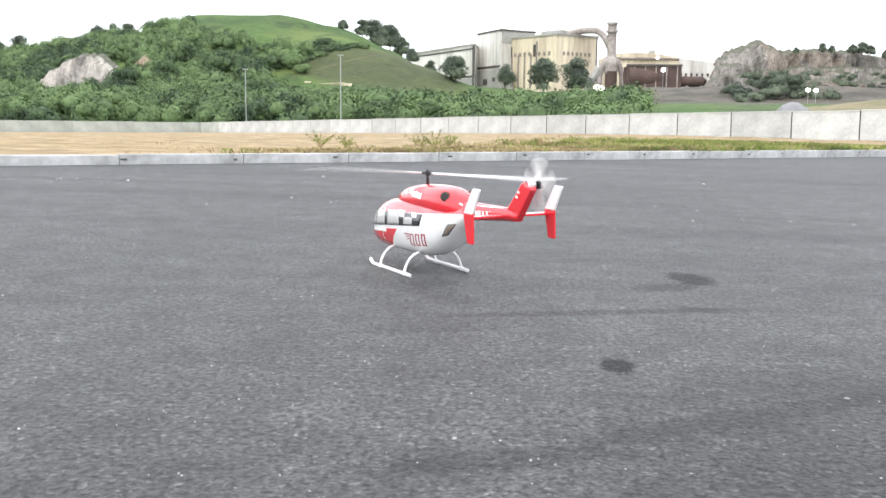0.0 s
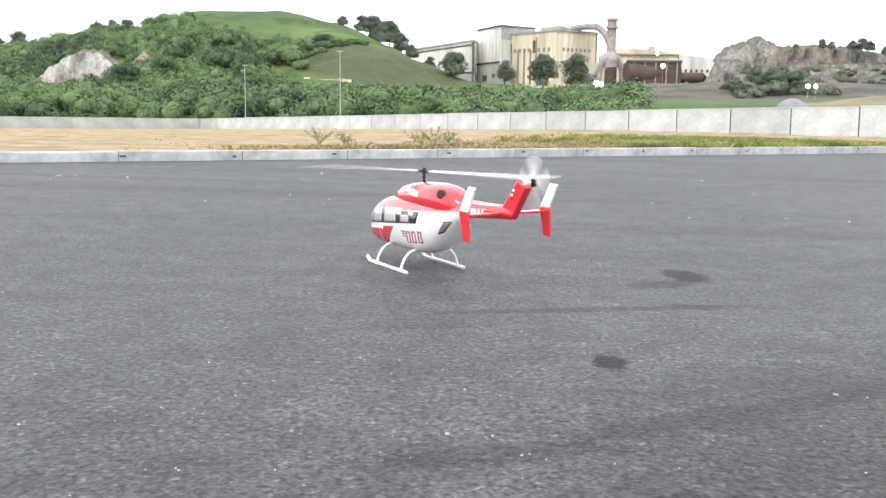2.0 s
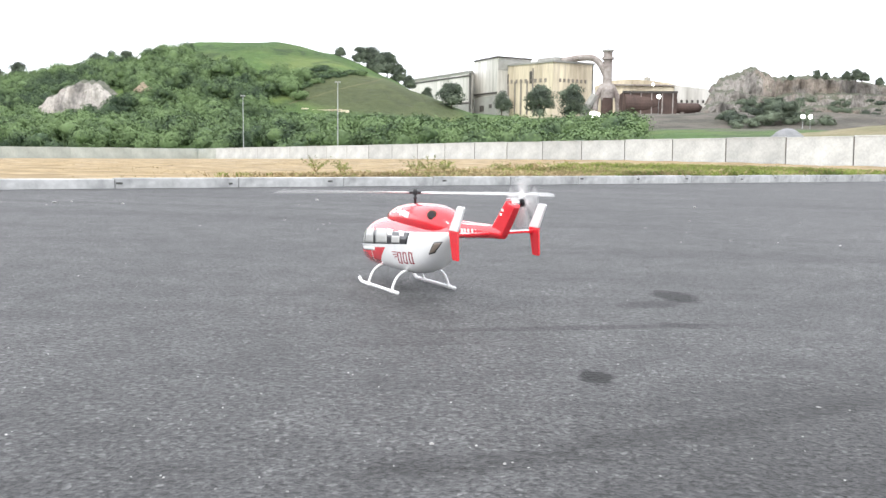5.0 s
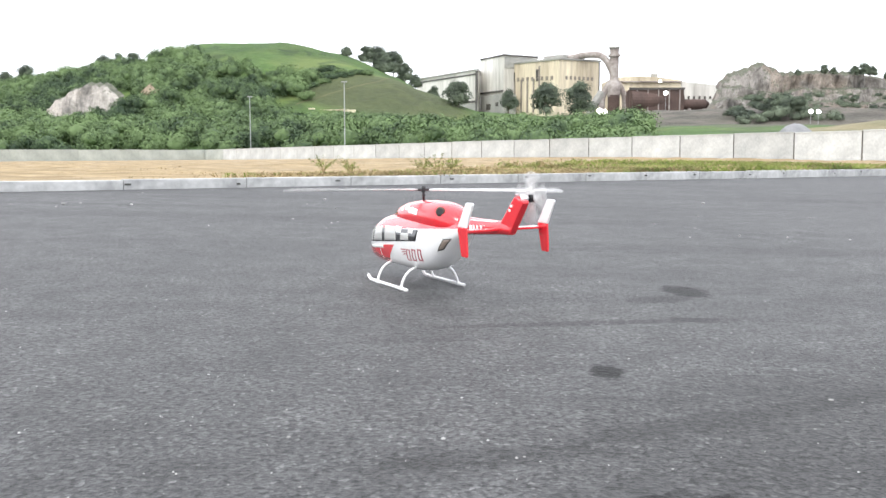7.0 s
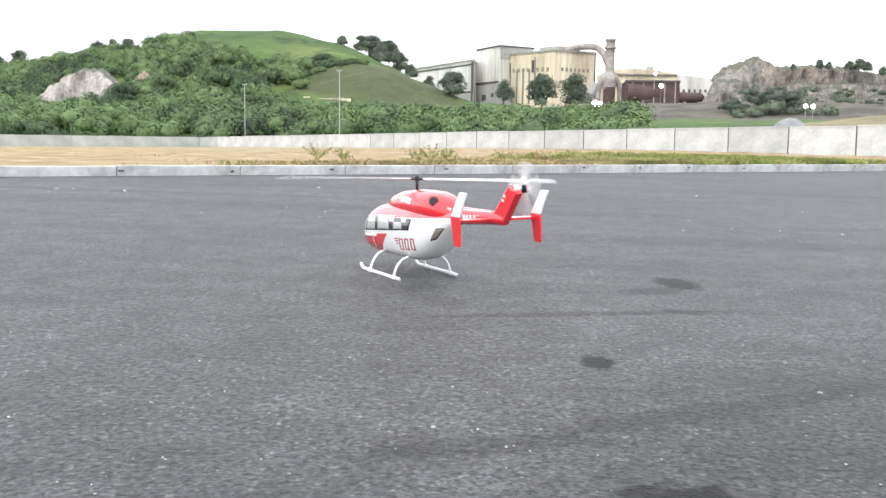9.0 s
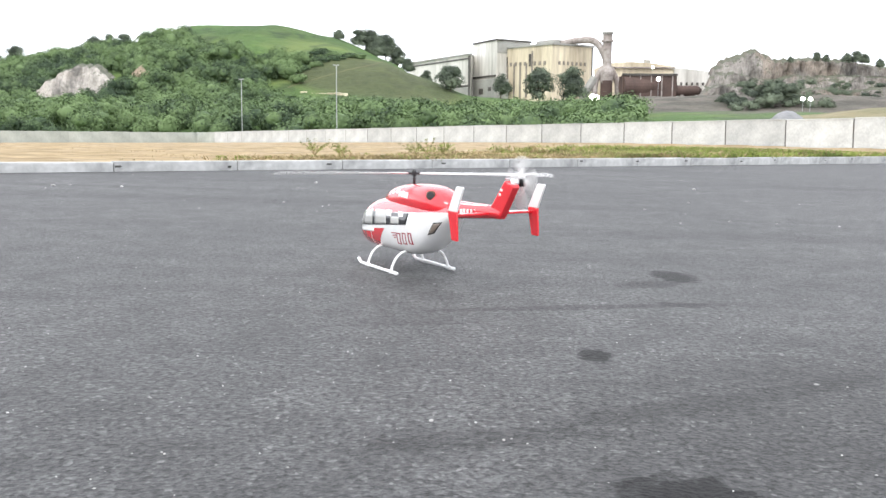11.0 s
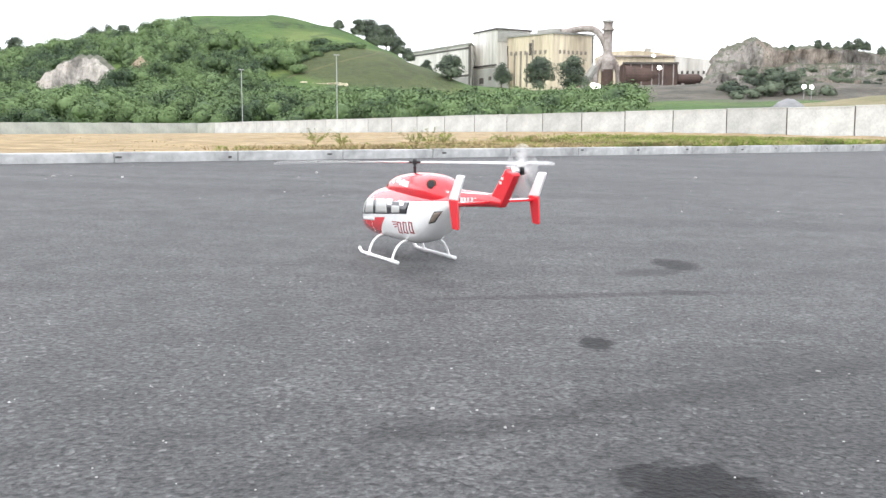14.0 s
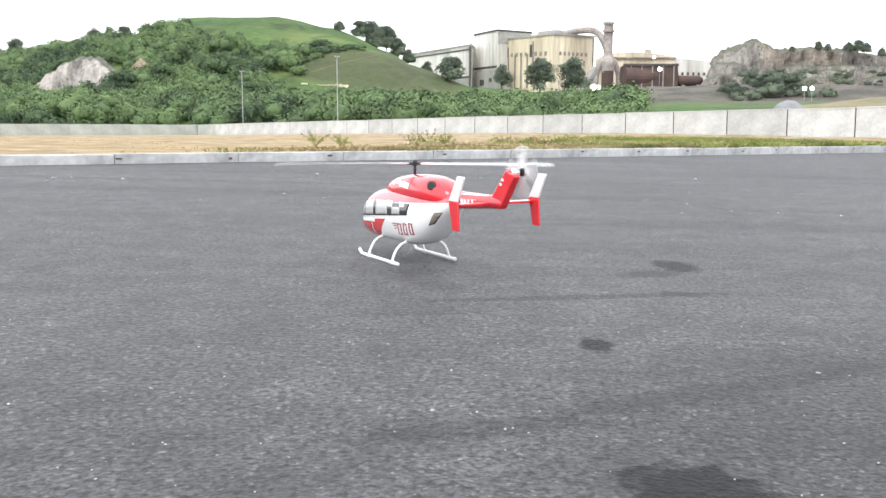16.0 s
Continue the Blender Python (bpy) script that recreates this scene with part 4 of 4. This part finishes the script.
COWL = ((0.50, 0.02, 0.38, 0.455), (0.465, 0.060, 0.37, 0.480), (0.40, 0.086, 0.36, 0.512), (0.30, 0.105, 0.36, 0.539), (0.15, 0.118, 0.36, 0.560), (0.0, 0.125, 0.36, 0.568),
        (-0.12, 0.124, 0.36, 0.567), (-0.20, 0.114, 0.36, 0.557), (-0.26, 0.099, 0.36, 0.538), (-0.31, 0.078, 0.37, 0.512), (-0.355, 0.045, 0.39, 0.475))



def section(rows, y):
    """Half width, bottom and top of a body at y."""
    pts = sorted(rows)
    y = max(pts[0][0], min(pts[-1][0], y))
    for k in range(len(pts) - 1):
        a, b = pts[k], pts[k + 1]
        if y <= b[0]:
            p, q = pts[max(k - 1, 0)], pts[min(k + 2, len(pts) - 1)]
            t, w = (y - a[0]) / (b[0] - a[0]), b[0] - a[0]
            out = []
            for i in (1, 2, 3):
                ma = (b[i] - p[i]) / (b[0] - p[0]) * w
                mb = (q[i] - a[i]) / (q[0] - a[0]) * w
                out.append((2 * t ** 3 - 3 * t * t + 1) * a[i] + (t ** 3 - 2 * t * t + t) * ma + (-2 * t ** 3 + 3 * t * t) * b[i] + (t ** 3 - t * t) * mb)
            return out
    return pts[-1][1:]


def body(rows, n_exp, across=56, along=80):
    bm = bmesh.new()
    ys = [r[0] for r in rows]
    rings = []
    for j in range(along + 1):
        t = j / along
        t = 0.5 - 0.5 * math.cos(math.pi * t)
        y = lerp(max(ys), min(ys), t)
        hw, lo, hi = section(rows, y)
        ring = []
        for i in range(across):
            a = 2 * math.pi * i / across
            c, s = math.cos(a), math.sin(a)
            ring.append(bm.verts.new((hw * math.copysign(abs(c) ** (2 / n_exp), c), y, (lo + hi) / 2 + (hi - lo) / 2 * math.copysign(abs(s) ** (2 / n_exp), s))))
        rings.append(ring)
    for a, b in zip(rings, rings[1:]):
        for i in range(across):
            bm.faces.new((a[i], b[i], b[(i + 1) % across], a[(i + 1) % across]))
    bm.faces.new(rings[0])
    bm.faces.new(rings[-1][::-1])
    return bm


def skin_x(rows, n_exp, y, z):
    hw, lo, hi = section(rows, y)
    k = min(0.999, abs(2 * z - lo - hi) / max(hi - lo, 1e-4))
    return hw * (1 - k ** n_exp) ** (1 / n_exp)


def decal(corners, side, off, rows=HULL, n_exp=2.7, nu=10, nv=6):
    """A thin panel laid on the body's skin; corners (y, z): lower front, lower rear, upper rear, upper front."""
    bm = bmesh.new()
    (a, b, c, d) = [Vector(p) for p in corners]
    layers = []
    for lift in (off, -0.004):
        layers.append([[bm.verts.new((side * (skin_x(rows, n_exp, p[0], p[1]) + lift), p[0], p[1])) for p in (a.lerp(b, i / nu).lerp(d.lerp(c, i / nu), j / nv) for i in range(nu + 1))] for j in range(nv + 1)])
    top, low = layers
    for j in range(nv):
        for i in range(nu):
            q = (top[j][i], top[j][i + 1], top[j + 1][i + 1], top[j + 1][i])
            bm.faces.new(q if side > 0 else q[::-1])
    edge = [(0, i) for i in range(nu)] + [(j, nu) for j in range(nv)] + [(nv, i) for i in range(nu, 0, -1)] + [(j, 0) for j in range(nv, 0, -1)]
    for k in range(len(edge)):
        (j0, i0), (j1, i1) = edge[k], edge[(k + 1) % len(edge)]
        q = (top[j0][i0], low[j0][i0], low[j1][i1], top[j1][i1])
        bm.faces.new(q if side > 0 else q[::-1])
    return bm


def gloss(name, colour, rough_to=0.22, coat=0.5, metal=0.0):
    m, n, l, b = material(name, rough_to, metal)
    c = coords(n)
    dirt, fine = noise_node(n, l, c, 6, 5), noise_node(n, l, c, 60, 5)
    l.new(mix(n, l, 1.0, colour, ramp(n, l, calc(n, l, "MULTIPLY_ADD", fine, 0.4, calc(n, l, "MULTIPLY", dirt, 0.6)), [(0.3, (0.9, 0.9, 0.9)), (0.6, (1, 1, 1))]), "MULTIPLY"), b.inputs["Base Color"])
    l.new(calc(n, l, "MULTIPLY_ADD", dirt, 0.15, rough_to - 0.06), b.inputs["Roughness"])
    b.inputs["Coat Weight"].default_value, b.inputs["Coat Roughness"].default_value, b.inputs["Coat IOR"].default_value = min(1.0, coat * 1.8), 0.05, 1.5
    return m


RED_RGB, WHITE_RGB = (0.70, 0.013, 0.024), (0.88, 0.88, 0.87)
RED, WHITE = gloss("red_gloss_paint", RED_RGB), gloss("white_gloss_paint", WHITE_RGB)
BLADE = gloss("white_blade_paint", (0.8, 0.8, 0.79), 0.35, 0.1)
BLACK = gloss("black_plastic", (0.015, 0.015, 0.017), 0.4, 0.0)
DARKGLASS = gloss("dark_cabin_glass", (0.012, 0.012, 0.014), 0.12, 0.6)
# opaque panes; their pale grey carries the reflected sky
PANE = gloss("sky_pale_cabin_pane", (0.48, 0.48, 0.46), 0.12, 0.7)
AMBER = gloss("smoked_brown_pane", (0.24, 0.195, 0.16), 0.3, 0.1)
MAROON = gloss("dark_red_lettering", (0.28, 0.02, 0.035), 0.3, 0.2)
CHROME = surface("bright_steel", (0.55, 0.55, 0.55), (0.75, 0.75, 0.75), 20, 120, 0.22, 0.05, 0.001, 1.0)
EXHAUST = surface("burnt_exhaust_steel", (0.10, 0.05, 0.04), (0.24, 0.14, 0.10), 20, 120, 0.45, 0.1, 0.001, 0.7)


def livery():
    m, n, l, b = material("red_and_white_livery", 0.2)
    c = coords(n)
    sep = n.new("ShaderNodeSeparateXYZ")
    l.new(c, sep.inputs[0])
    y, z = sep.outputs[1], sep.outputs[2]
    line = calc(n, l, "MULTIPLY_ADD", y, 0.075, z)
    upper = step(n, l, line, 0.3945, 0.3965)
    cut = calc(n, l, "ADD", z, y)
    belt = calc(n, l, "MULTIPLY_ADD", y, 0.097, z)
    chin = calc(n, l, "MULTIPLY", step(n, l, cut, 0.554, 0.557), calc(n, l, "SUBTRACT", 1.0, step(n, l, belt, 0.295, 0.297)))
    dirt = noise_node(n, l, c, 7, 5)
    col = mix(n, l, calc(n, l, "MAXIMUM", upper, chin), WHITE_RGB, RED_RGB)
    l.new(mix(n, l, 1.0, col, ramp(n, l, dirt, [(0.3, (0.92, 0.92, 0.91)), (0.6, (1, 1, 1))]), "MULTIPLY"), b.inputs["Base Color"])
    l.new(calc(n, l, "MULTIPLY_ADD", dirt, 0.12, 0.14), b.inputs["Roughness"])
    b.inputs["Coat Weight"].default_value, b.inputs["Coat Roughness"].default_value, b.inputs["Coat IOR"].default_value = 1.0, 0.03, 2.2
    return m


LIVERY = livery()


def vane(outline, thick, axis="x", edge=0.003):
    """A flat blade from an outline of (y, z) or (x, y) points with softened edges."""
    bm = bmesh.new()
    put = (lambda p, t: (t, p[0], p[1])) if axis == "x" else (lambda p, t: (p[0], p[1], t))
    lo = [bm.verts.new(put(p, -thick / 2)) for p in outline]
    hi = [bm.verts.new(put(p, thick / 2)) for p in outline]
    k = len(outline)
    bm.faces.new(lo[::-1])
    bm.faces.new(hi)
    for i in range(k):
        bm.faces.new((lo[i], lo[(i + 1) % k], hi[(i + 1) % k], hi[i]))
    bmesh.ops.recalc_face_normals(bm, faces=bm.faces)
    bmesh.ops.bevel(bm, geom=list(bm.edges), offset=edge, segments=2, affect="EDGES", profile=0.7)
    return bm


def rotor_blade(root, tip, chord, thick, droop):
    """An aerofoil blade along +x."""
    bm = bmesh.new()
    rings = []
    for k in range(13):
        t = k / 12
        x = lerp(root, tip, t)
        c = chord * (0.45 + 0.55 * ease(t * 9)) * (1 if t < 0.97 else 0.8)
        th = thick * (1.0 if t > 0.1 else 1.5)
        z = droop * t * t
        ring = []
        for i in range(10):
            a = 2 * math.pi * i / 10
            ring.append(bm.verts.new((x, c * 0.5 * math.cos(a) - c * 0.1, z + th * 0.5 * math.sin(a) + 0.06 * c * math.cos(a))))
        rings.append(ring)
    for a, b in zip(rings, rings[1:]):
        for i in range(10):
            bm.faces.new((a[i], a[(i + 1) % 10], b[(i + 1) % 10], b[i]))
    bm.faces.new(rings[0][::-1])
    bm.faces.new(rings[-1])
    return bm


def build_helicopter():
    h = thing("model_helicopter", HELI, "red and white radio-controlled model rescue helicopter on skids", "model helicopter")
    hull = part("fuselage", body(HULL, 2.7), LIVERY, h, "glossy white cabin with red roof and chin", True)
    part("engine_cowling", body(COWL, 2.3), RED, h, "glossy red engine cowling", True)
    # glazing on both sides
    for s in (-1, 1):
        strip = part("window_band", decal([(0.775, 0.243), (-0.005, 0.318), (-0.025, 0.392), (0.70, 0.352)], s, 0.0012, nu=34, nv=8), DARKGLASS, hull, "dark cabin glazing", True)
        for q in ([(0.766, 0.250), (0.640, 0.262), (0.618, 0.349), (0.712, 0.332)], [(0.620, 0.265), (0.470, 0.279), (0.470, 0.377), (0.600, 0.357)], [(0.428, 0.284), (0.262, 0.299), (0.275, 0.388), (0.440, 0.379)], [(0.198, 0.307), (0.088, 0.317), (0.090, 0.361), (0.200, 0.352)]):
            part("pane", decal(q, s, 0.0028), PANE, strip, "pale cabin pane, the sky's reflection put into its grey", True)
        part("mullion", decal([(0.262, 0.350), (0.198, 0.353), (0.200, 0.391), (0.274, 0.391)], s, 0.003), WHITE, strip, "white window post", True)
        part("mullion", decal([(0.090, 0.360), (0.040, 0.363), (0.042, 0.392), (0.110, 0.392)], s, 0.0032), WHITE, strip, "", True)
        part("name_strip", decal([(0.690, 0.214), (0.450, 0.230), (0.450, 0.2515), (0.690, 0.229)], s, 0.0014, nu=10, nv=3), WHITE, hull, "small white strip on the red chin", True)
        if s < 0:
            rear = part("rear_window", decal([(-0.203, 0.272), (-0.246, 0.286), (-0.322, 0.362), (-0.265, 0.355)], s, 0.0012), BLACK, hull, "dark-framed clamshell window", True)
            part("pane", decal([(-0.214, 0.281), (-0.246, 0.293), (-0.311, 0.355), (-0.267, 0.348)], s, 0.0026), AMBER, rear, "", True)
        # operator's mark: slanted bars and three hollow upright blocks
        for k in range(3):
            part("mark_bar", decal([(0.190 - 0.014 * k, 0.246 - 0.016 * k), (0.127, 0.250 - 0.013 * k), (0.127, 0.257 - 0.013 * k), (0.190 - 0.014 * k, 0.253 - 0.016 * k)], s, 0.0014), MAROON, hull)
        for y0, y1, z0 in ((0.118, 0.067, 0.184), (0.046, -0.002, 0.191), (-0.024, -0.066, 0.198)):
            z1, w, t = z0 + 0.074, 0.011, 0.008
            for q in ([(y0, z0), (y0 - w, z0), (y0 - w, z1), (y0, z1)], [(y1 + w, z0), (y1, z0), (y1, z1), (y1 + w, z1)],
                      [(y0 - w, z1 - t), (y1 + w, z1 - t), (y1 + w, z1), (y0 - w, z1)], [(y0 - w, z0), (y1 + w, z0), (y1 + w, z0 + t), (y0 - w, z0 + t)]):
                part("mark_bar", decal(q, s, 0.0014, nu=4, nv=4), MAROON, hull)
        # seams of doors and clamshells
        for y in (0.50, 0.0, -0.12):
            part("door_seam", decal([(y, 0.15 if y > -0.1 else 0.19), (y - 0.003, 0.15 if y > -0.1 else 0.19), (y - 0.003, 0.385), (y, 0.385)], s, 0.0008, nu=2, nv=14), surface_grey(), hull)
        # cowling: exhaust mouth and white lettering bars
        cx = skin_x(COWL, 2.3, -0.205, 0.522)
        ring = part("exhaust", bm_of(tube, [(s * (cx - 0.04), -0.180, 0.508), (s * (cx + 0.010), -0.228, 0.518)], 0.029, 20), EXHAUST, h, "round burnt metal exhaust", True)
        part("exhaust_bore", bm_of(tube, [(s * (cx + 0.004), -0.2225, 0.5168), (s * (cx + 0.0112), -0.2292, 0.5182)], 0.021, 20), BLACK, ring)
        for k, (ya, wd, za, hh) in enumerate(((0.235, 0.05, 0.500, 0.026), (0.170, 0.03, 0.486, 0.03), (0.128, 0.022, 0.484, 0.036), (0.098, 0.024, 0.482, 0.034), (0.066, 0.03, 0.480, 0.034), (0.30, 0.04, 0.492, 0.018))):
            part("lettering_bar", decal([(ya, za), (ya - wd, za - 0.001), (ya - wd, za + hh), (ya + 0.004, za + hh)], s, 0.001, COWL, 2.3, 5, 4), WHITE, h)
    # boom, fin and tailplane
    boom_path = [(0, -0.30, 0.432), (0, -0.40, 0.441), (0, -0.55, 0.449), (0, -0.72, 0.458), (0, -0.82, 0.458), (0, -0.865, 0.456)]
    boom = part("tail_boom", bm_of(tube, curve(boom_path), [lerp(0.062, 0.026, k / 30) for k in range(31)], 20), RED, h, "tapered red tail boom", True)
    for s in (-1, 1):
        for k in range(6):
            y0 = -0.485 - 0.034 * k
            r0 = lerp(0.062, 0.026, (-0.30 - y0) / 0.565)
            zc = 0.441 + (-0.40 - y0) * 0.055
            part("lettering_bar", bm_of(box, (min(s * r0 * 0.9, s * (r0 + 0.0015)), y0 - (0.022 if k % 3 else 0.027), zc - 0.016), (max(s * r0 * 0.9, s * (r0 + 0.0015)), y0, zc + 0.012), 0.0008), WHITE, boom)
        part("boom_stripe", bm_of(tube, curve([(s * 0.030, -0.44, 0.480), (s * 0.024, -0.60, 0.487), (s * 0.016, -0.73, 0.492)]), 0.005, 8), WHITE, boom, "", True)
    fin = part("tail_fin", vane([(-0.762, 0.486), (-0.768, 0.440), (-0.845, 0.428), (-0.872, 0.448), (-0.990, 0.612), (-0.984, 0.628), (-0.936, 0.634), (-0.922, 0.646), (-0.904, 0.645)], 0.044, "x", 0.009), RED, h, "swept red tail fin")
    for z, y in ((0.585, -0.858), (0.56, -0.842)):
        part("fin_mark", bm_of(box, (-0.024, y - 0.03, z), (0.024, y - 0.012, z + 0.014), 0.001), WHITE, fin)
    part("tail_gearbox", bm_of(tube, [(0.0, -0.935, 0.634), (0.056, -0.945, 0.634)], [0.022, 0.016], 14), CHROME, fin, "bright metal tail gearbox", True)
    part("pitch_rod", bm_of(tube, [(-0.005, -0.885, 0.654), (0.052, -0.90, 0.652)], 0.004, 8), CHROME, fin)
    part("tailplane", vane([(-0.262, -0.708), (0.262, -0.708), (0.262, -0.772), (-0.262, -0.772)], 0.014, "z", 0.005), RED, h, "red horizontal tailplane").matrix_basis = pose(0, 0, 0.452)
    for s in (-1, 1):
        up = part("end_plate", vane([(-0.727, 0.478), (-0.818, 0.478), (-0.884, 0.608), (-0.876, 0.616), (-0.822, 0.616), (-0.812, 0.611)], 0.012, "x", 0.004), WHITE, h, "white upper end plate")
        up.matrix_basis = pose(s * 0.267, 0, 0, 0, 0, 0)
        lowp = part("end_plate_foot", vane([(-0.725, 0.4775), (-0.818, 0.4775), (-0.828, 0.322), (-0.820, 0.316), (-0.772, 0.318), (-0.765, 0.324)], 0.012, "x", 0.004), RED, h, "red lower end plate")
        lowp.matrix_basis = pose(s * 0.267, 0, 0, 0, 0, 0)
    # landing gear
    for s in (-1, 1):
        x = s * 0.208
        skid = part("skid", bm_of(tube, curve([(x, 0.008, 0.012), (x, 0.26, 0.012), (x, 0.495, 0.012), (x, 0.542, 0.017), (x, 0.575, 0.038)]), 0.0115, 12), WHITE, h, "white tubular landing skid", True)
        for y in (0.429, 0.089):
            part("clamp", bm_of(tube, [(x, y - 0.018, 0.012), (x, y + 0.018, 0.012)], 0.0145, 12), WHITE, skid)
    for y in (0.429, 0.089):
        part("cross_tube", bm_of(tube, curve([(-0.208, y, 0.014), (-0.196, y, 0.055), (-0.165, y - 0.0, 0.105), (-0.11, y, 0.136), (0, y, 0.142), (0.11, y, 0.136), (0.165, y, 0.105), (0.196, y, 0.055), (0.208, y, 0.014)]), 0.0085, 10), WHITE, h, "bowed white cross tube", True)
    # rotor head
    part("mast", bm_of(tube, [(0, 0.172, 0.55), (0, 0.172, 0.628)], 0.0085, 14), BLACK, h, "black rotor mast", True)
    part("swashplate", bm_of(tube, [(0, 0.172, 0.588), (0, 0.172, 0.595)], 0.0135, 18), BLACK, h, "", True)
    bm = bmesh.new()
    tube(bm, [(0, 0, -0.014), (0, 0, 0.012), (0, 0, 0.024)], [0.015, 0.015, 0.008], 16)
    head = part("main_rotor", bm, BLACK, h, "black main rotor head with white blades")
    tail = part("tail_rotor", bm_of(tube, [(-0.012, 0, 0), (0.012, 0, 0)], 0.022, 14), BLACK, h, "small black tail rotor hub with pale blades")
    for k in range(2):
        b = part("blade", rotor_blade(0.038, 0.892, 0.052, 0.008, -0.004), BLADE, head, "long white rotor blade", True)
        b.matrix_basis = pose(0, 0, 0, 0, 0, 180 * k)
        g = part("blade_grip", bm_of(tube, [(0.010, 0, 0), (0.035, 0, 0), (0.062, 0, 0)], [0.008, 0.008, 0.006], 10), BLACK, head)
        g.matrix_basis = pose(0, 0, 0, 0, 0, 180 * k)
    for k in range(4):
        tb = part("tail_blade", rotor_blade(0.022, 0.146, 0.046, 0.005, 0), BLADE, tail, "", True)
        tb.matrix_basis = Matrix.Rotation(radians(90), 4, "Y") @ pose(0, 0, 0, 0, 0, 90 * k)
    head.matrix_basis, tail.matrix_basis = pose(*HUB), pose(*TAIL_HUB)
    return h, head, tail


GREY_SEAM = []


def surface_grey():
    if not GREY_SEAM:
        GREY_SEAM.append(gloss("seam_grey", (0.70, 0.70, 0.69), 0.4, 0.0))
    return GREY_SEAM[0]


helicopter, main_rotor, tail_rotor = build_helicopter()


def motions():
    # the turn of the main rotor at each half second, in degrees beyond whole quarter turns
    slip = {0: -30, 1.0: -6, 1.5: -42, 2.0: -30}
    marks = []
    for k in range(33):
        marks.append((k / 2, 540.0 * k + slip.get(k / 2, 0)))
    rows, tail_rows = [], []
    for f in range(481):
        t = f / 30
        k = min(int(t * 2 + 1e-6), 31)
        a = lerp(marks[k][1], marks[k + 1][1], t * 2 - k)
        rows.append((t, Matrix.Translation(HUB) @ pose(0, 0, 0, 0, 0, a - 30.5)))
        tail_rows.append((t, Matrix.Translation(TAIL_HUB) @ Matrix.Rotation(radians(84.0 * f), 4, "X")))
    walk(main_rotor, rows)
    walk(tail_rotor, tail_rows)


motions()
